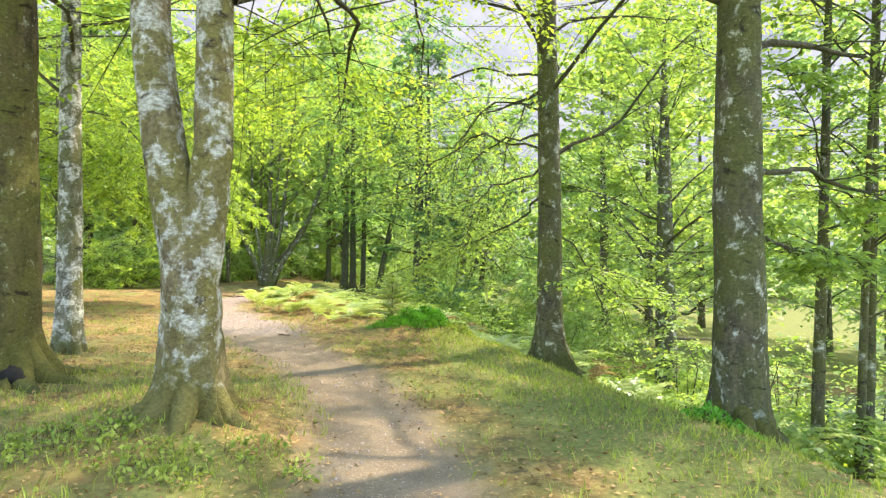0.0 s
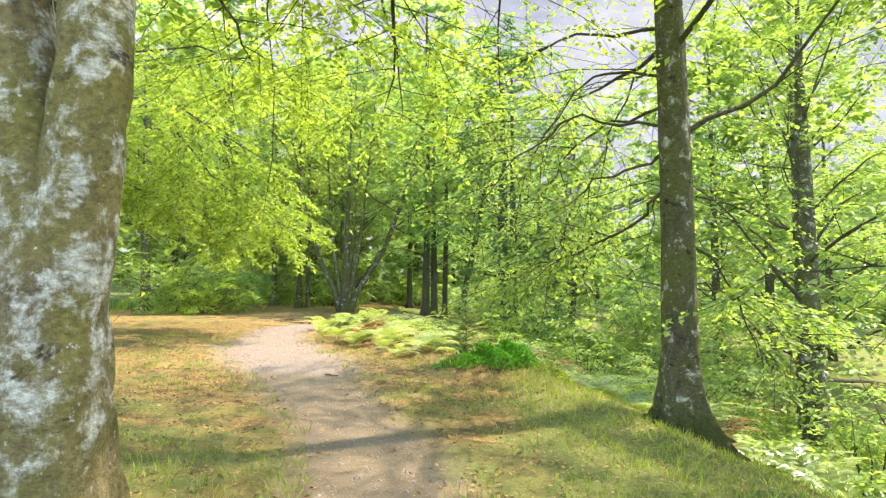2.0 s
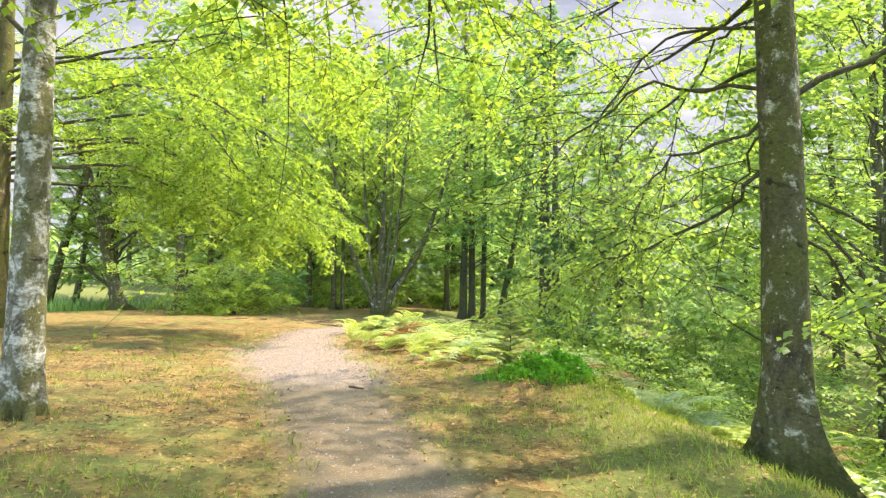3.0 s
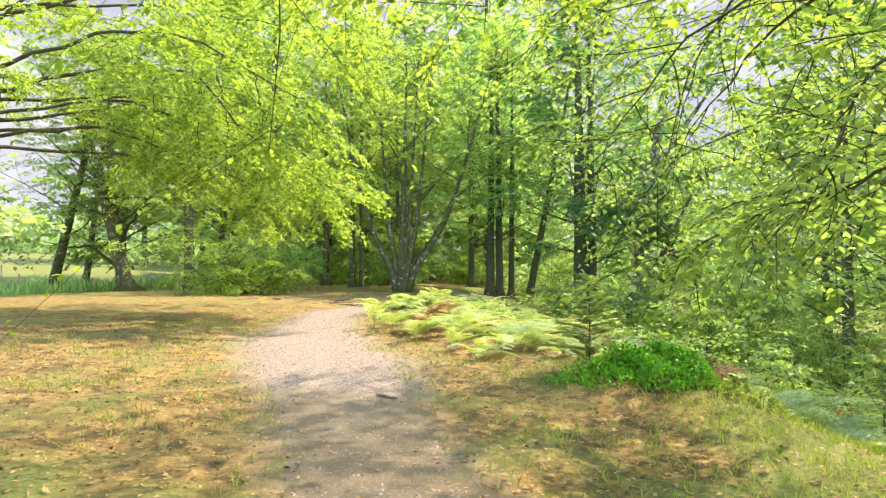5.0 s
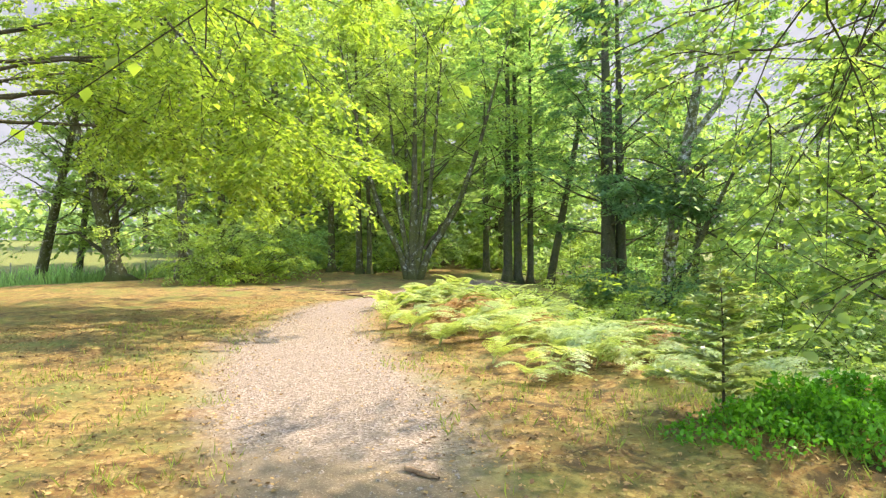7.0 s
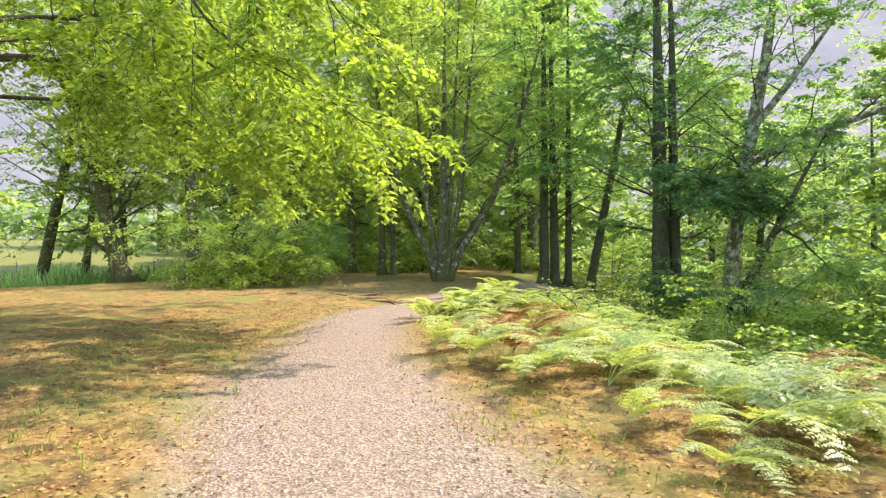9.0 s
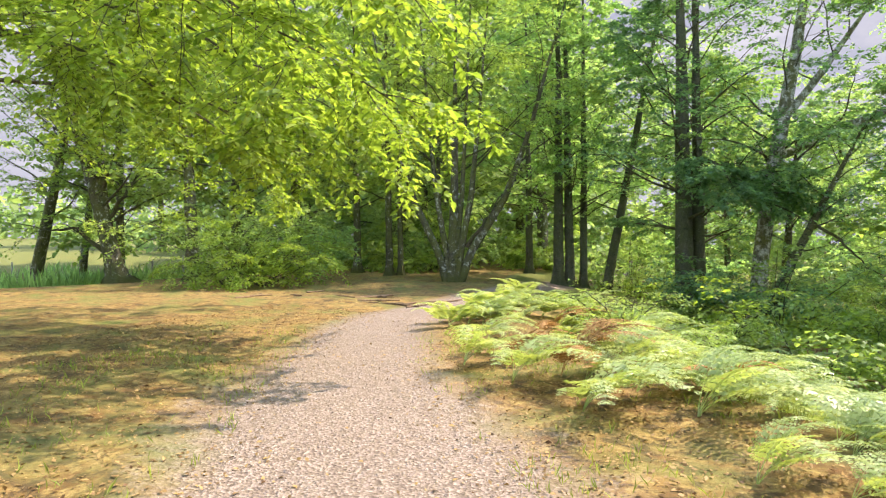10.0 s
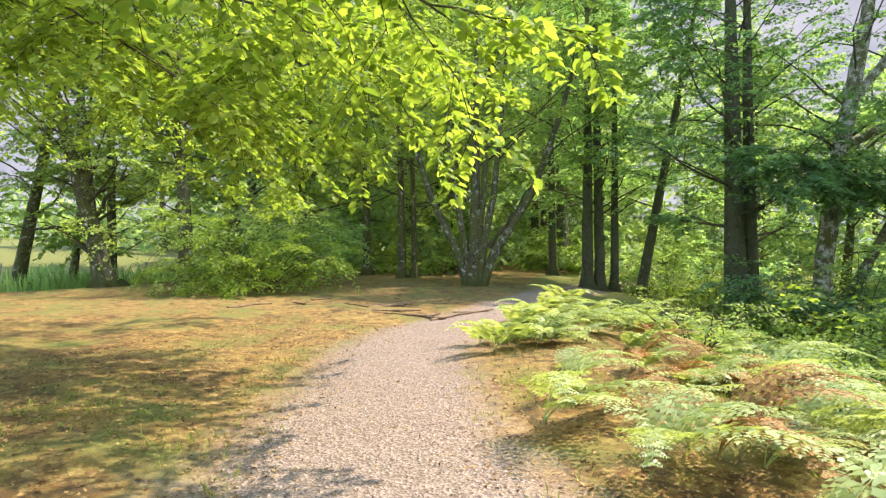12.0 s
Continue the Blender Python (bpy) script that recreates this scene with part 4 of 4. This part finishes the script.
def spruce_seedling(x, y, h, seed):
    rng = np.random.default_rng(seed)
    ob = thing("spruce_sapling", x, y, ground_at(x, y), "small airy spruce sapling growing from the mound", "tree")
    v, f = tube([(0, 0, -0.03), (0.01, 0, h * 0.5), (0, 0.01, h)], [0.014, 0.009, 0.002], 6)
    mesh_object("trunk", v, f, TWIG, ob, smooth=True)
    wood, green = Pile(), Pile()
    for i in range(34):
        g = (i + 0.5) / 34
        z, az = h * (0.12 + 0.86 * g), i * 2.4
        L = h * 0.52 * (1 - g) + 0.04
        d = np.array([math.cos(az), math.sin(az), 0.25])
        pts = curve((0, 0, z), d, L, 5, rng, 0.06, 0.3)
        wood.add(*tube(pts, np.linspace(0.004, 0.0015, 5), 3))
        m = int(100 * L / 0.4) + 14
        t = rng.random(m)
        p = np.stack([np.interp(t, np.linspace(0, 1, 5), pts[:, k]) for k in range(3)], 1)
        side = unit(np.cross(d, [0, 0, 1.0]))
        w = np.where(rng.random(m) < 0.5, 1, -1)[:, None] * side * rng.uniform(0.4, 1.0, (m, 1))
        green.add(*leaves(p, unit(d) * 0.7 + w + rng.normal(0, 0.15, (m, 3)), rng.normal(0, 0.3, (m, 3)) + [0, 0, 1], rng.uniform(0.06, 0.12, m), 0.24))
    wood.make("twigwork", TWIG, ob)["kind"] = "stuff"
    green.make("needles", FERN_MAT, ob)["kind"] = "stuff"


spruce_seedling(-1.2, 14.1, 1.25, 410)
spruce_seedling(0.45, 13.9, 0.35, 411)

# ---- field edge ----


def fence():
    ob = thing("field_fence", -31.0, 40.0, ground_at(-31, 40), "weathered wire fence with thin wooden posts", "fence")
    z0 = ground_at(-31, 40)
    tops = []
    for i in range(13):
        x, y = -9 + 2.6 * i - 9, 5 - 0.75 * i
        z = ground_at(-31 + x, 40 + y) - z0
        v, f = tube([(x, y, z - 0.1), (x + 0.02, y, z + 0.6), (x + 0.03, y, z + 1.15)], [0.05, 0.048, 0.044], 6)
        mesh_object("post", v, f, FENCE_WOOD, ob)
        tops.append((x, y, z))
    for h in (0.35, 0.7, 1.05):
        v, f = tube([(a, b - 0.05, c + h) for a, b, c in tops], [0.006] * len(tops), 4)
        mesh_object("wire", v, f, FENCE_WOOD, ob)


fence()

# ---- ground cover ----


def scatter(n, x0, x1, y0, y1, rng, keep):
    x, y = rng.uniform(x0, x1, n), rng.uniform(y0, y1, n)
    k = keep(x, y, rng.random(n))
    x, y = x[k], y[k]
    return np.stack([x, y, height(x, y)], 1)


def path_ratio(x, y):
    return np.abs(x - np.interp(y, WAY_Y, WAY_X)) / np.interp(y, WAY_Y, HALF)


def bank_side(x, y):
    return x - np.interp(y, EDGE_Y, EDGE_X)


def grass_cover():
    rng = np.random.default_rng(500)

    def keep(x, y, u):
        w = 0.5 + 0.5 * wobble(x, y, 1.3) + 0.3 * wobble(x + 3, y, 3.1)
        verge = np.exp(-((bank_side(x, y) + 0.2) / 0.8) ** 2) * (y < 15) + 0.4 * (x < -1.0) * (y < 8)
        return (path_ratio(x, y) > 1.0) & (u < 0.3 * np.clip(w, 0, 1) ** 2 + 0.75 * verge + 0.12 * (bank_side(x, y) > 0.3))

    p = scatter(85000, -11, 6, 1.5, 22, rng, keep)
    k = 3
    p = np.repeat(p, k, 0) + rng.normal(0, 0.02, (len(p) * k, 3)) * [1, 1, 0]
    up = rng.normal(0, 0.45, p.shape) * [1, 1, 0] + [0, 0, 1]
    g = Pile()
    g.add(*leaves(p - [0, 0, 0.01], up, rng.normal(0, 1, p.shape), rng.uniform(0.04, 0.13, len(p)), 0.08))
    tagged(g.make("grass", GRASS_MAT), "short yellow-green grass blades along the path's verges", "grass", kind="stuff")
    # tall rank grass by the field
    x, y = rng.uniform(-44, -24, 9000), rng.uniform(32, 48, 9000)
    ok = (np.interp(y, WAY_Y, WAY_X) - x > 20)
    x, y = x[ok], y[ok]
    p = np.stack([x, y, height(x, y)], 1)
    g = Pile()
    g.add(*leaves(p, rng.normal(0, 0.25, p.shape) * [1, 1, 0] + [0, 0, 1], rng.normal(0, 1, p.shape), rng.uniform(0.5, 1.1, len(p)), 0.09))
    tagged(g.make("tall_grass", LEAF_DEEP), "rank green tall grass at the field's edge", "grass", kind="stuff")


def litter_cover():
    rng = np.random.default_rng(510)

    def keep(x, y, u):
        r = path_ratio(x, y)
        return (u < np.clip(0.12 + 0.6 * (r - 0.5), 0.05, 0.8)) & (bank_side(x, y) < np.where(y > 14.5, 4.5, 1.5))

    p = scatter(125000, -13, 4, 1.5, 26, rng, keep) + [0, 0, 0.008]
    g = Pile()
    g.add(*leaves(p, rng.normal(0, 1, p.shape) * [1, 1, 0.25], rng.normal(0, 0.35, p.shape) + [0, 0, 1], rng.uniform(0.018, 0.055, len(p)), 0.55))
    tagged(g.make("leaf_litter", LITTER_MAT), "scattered dry brown and straw-coloured fallen leaves", "leaf litter", kind="stuff")


def gravel_cover():
    rng = np.random.default_rng(520)
    p = scatter(60000, -11, 2, 1.5, 24, rng, lambda x, y, u: (path_ratio(x, y) < 1.15) & (u < np.interp(y, [5, 13, 16], [0.12, 0.3, 0.75])))
    n = len(p)
    s = rng.uniform(0.006, 0.018, (n, 1, 1)) * rng.uniform(0.7, 1.3, (n, 1, 3))
    box = np.array([(-1, -0.8, -0.5), (1, -1, -0.5), (0.9, 1, -0.5), (-1, 0.9, -0.5), (-0.6, -0.5, 0.6), (0.7, -0.6, 0.5), (0.5, 0.6, 0.7), (-0.6, 0.6, 0.5)])
    a = rng.uniform(0, 6.28, n)
    c, q = np.cos(a)[:, None], np.sin(a)[:, None]
    b = box[None] * s
    v = np.stack([b[..., 0] * c - b[..., 1] * q, b[..., 0] * q + b[..., 1] * c, b[..., 2]], -1) + p[:, None]
    f = np.array([(4, 5, 6, 7), (0, 1, 5, 4), (1, 2, 6, 5), (2, 3, 7, 6), (3, 0, 4, 7)])
    f = (f[None] + 8 * np.arange(n)[:, None, None]).reshape(-1, 4)
    tagged(mesh_object("gravel", v.reshape(-1, 3), f, STONE), "loose pinkish-grey gravel on the beaten path", "gravel", kind="stuff")


grass_cover()
litter_cover()
gravel_cover()


def fallen_stick(x, y, length, az, r, seed, label="short broken brown stick lying on the path"):
    rng = np.random.default_rng(seed)
    pts = curve((-length / 2, 0, r), (1, 0, 0), length, 7, rng, 0.1)
    pts[:, 2] = r * 0.9
    v, f = tube(pts, np.linspace(r, r * 0.6, 7), 7, 0.05, rng)
    ob = mesh_object("fallen_stick", v, f, STICK, smooth=True)
    ob.matrix_world = pose(x, y, ground_at(x, y), 0, 0, az)
    tagged(ob, label, "stick", "fallen sticks")


fallen_stick(-3.3, 12.5, 0.3, -25, 0.02, 600)
rs = np.random.default_rng(601)
for k in range(16):
    fallen_stick(-14.5 + rs.uniform(-1, 6), 28.6 + rs.uniform(-1.2, 1.5), rs.uniform(0.6, 1.8), rs.uniform(0, 180), rs.uniform(0.015, 0.035), 610 + k, "dead grey-brown branch lying in the litter")
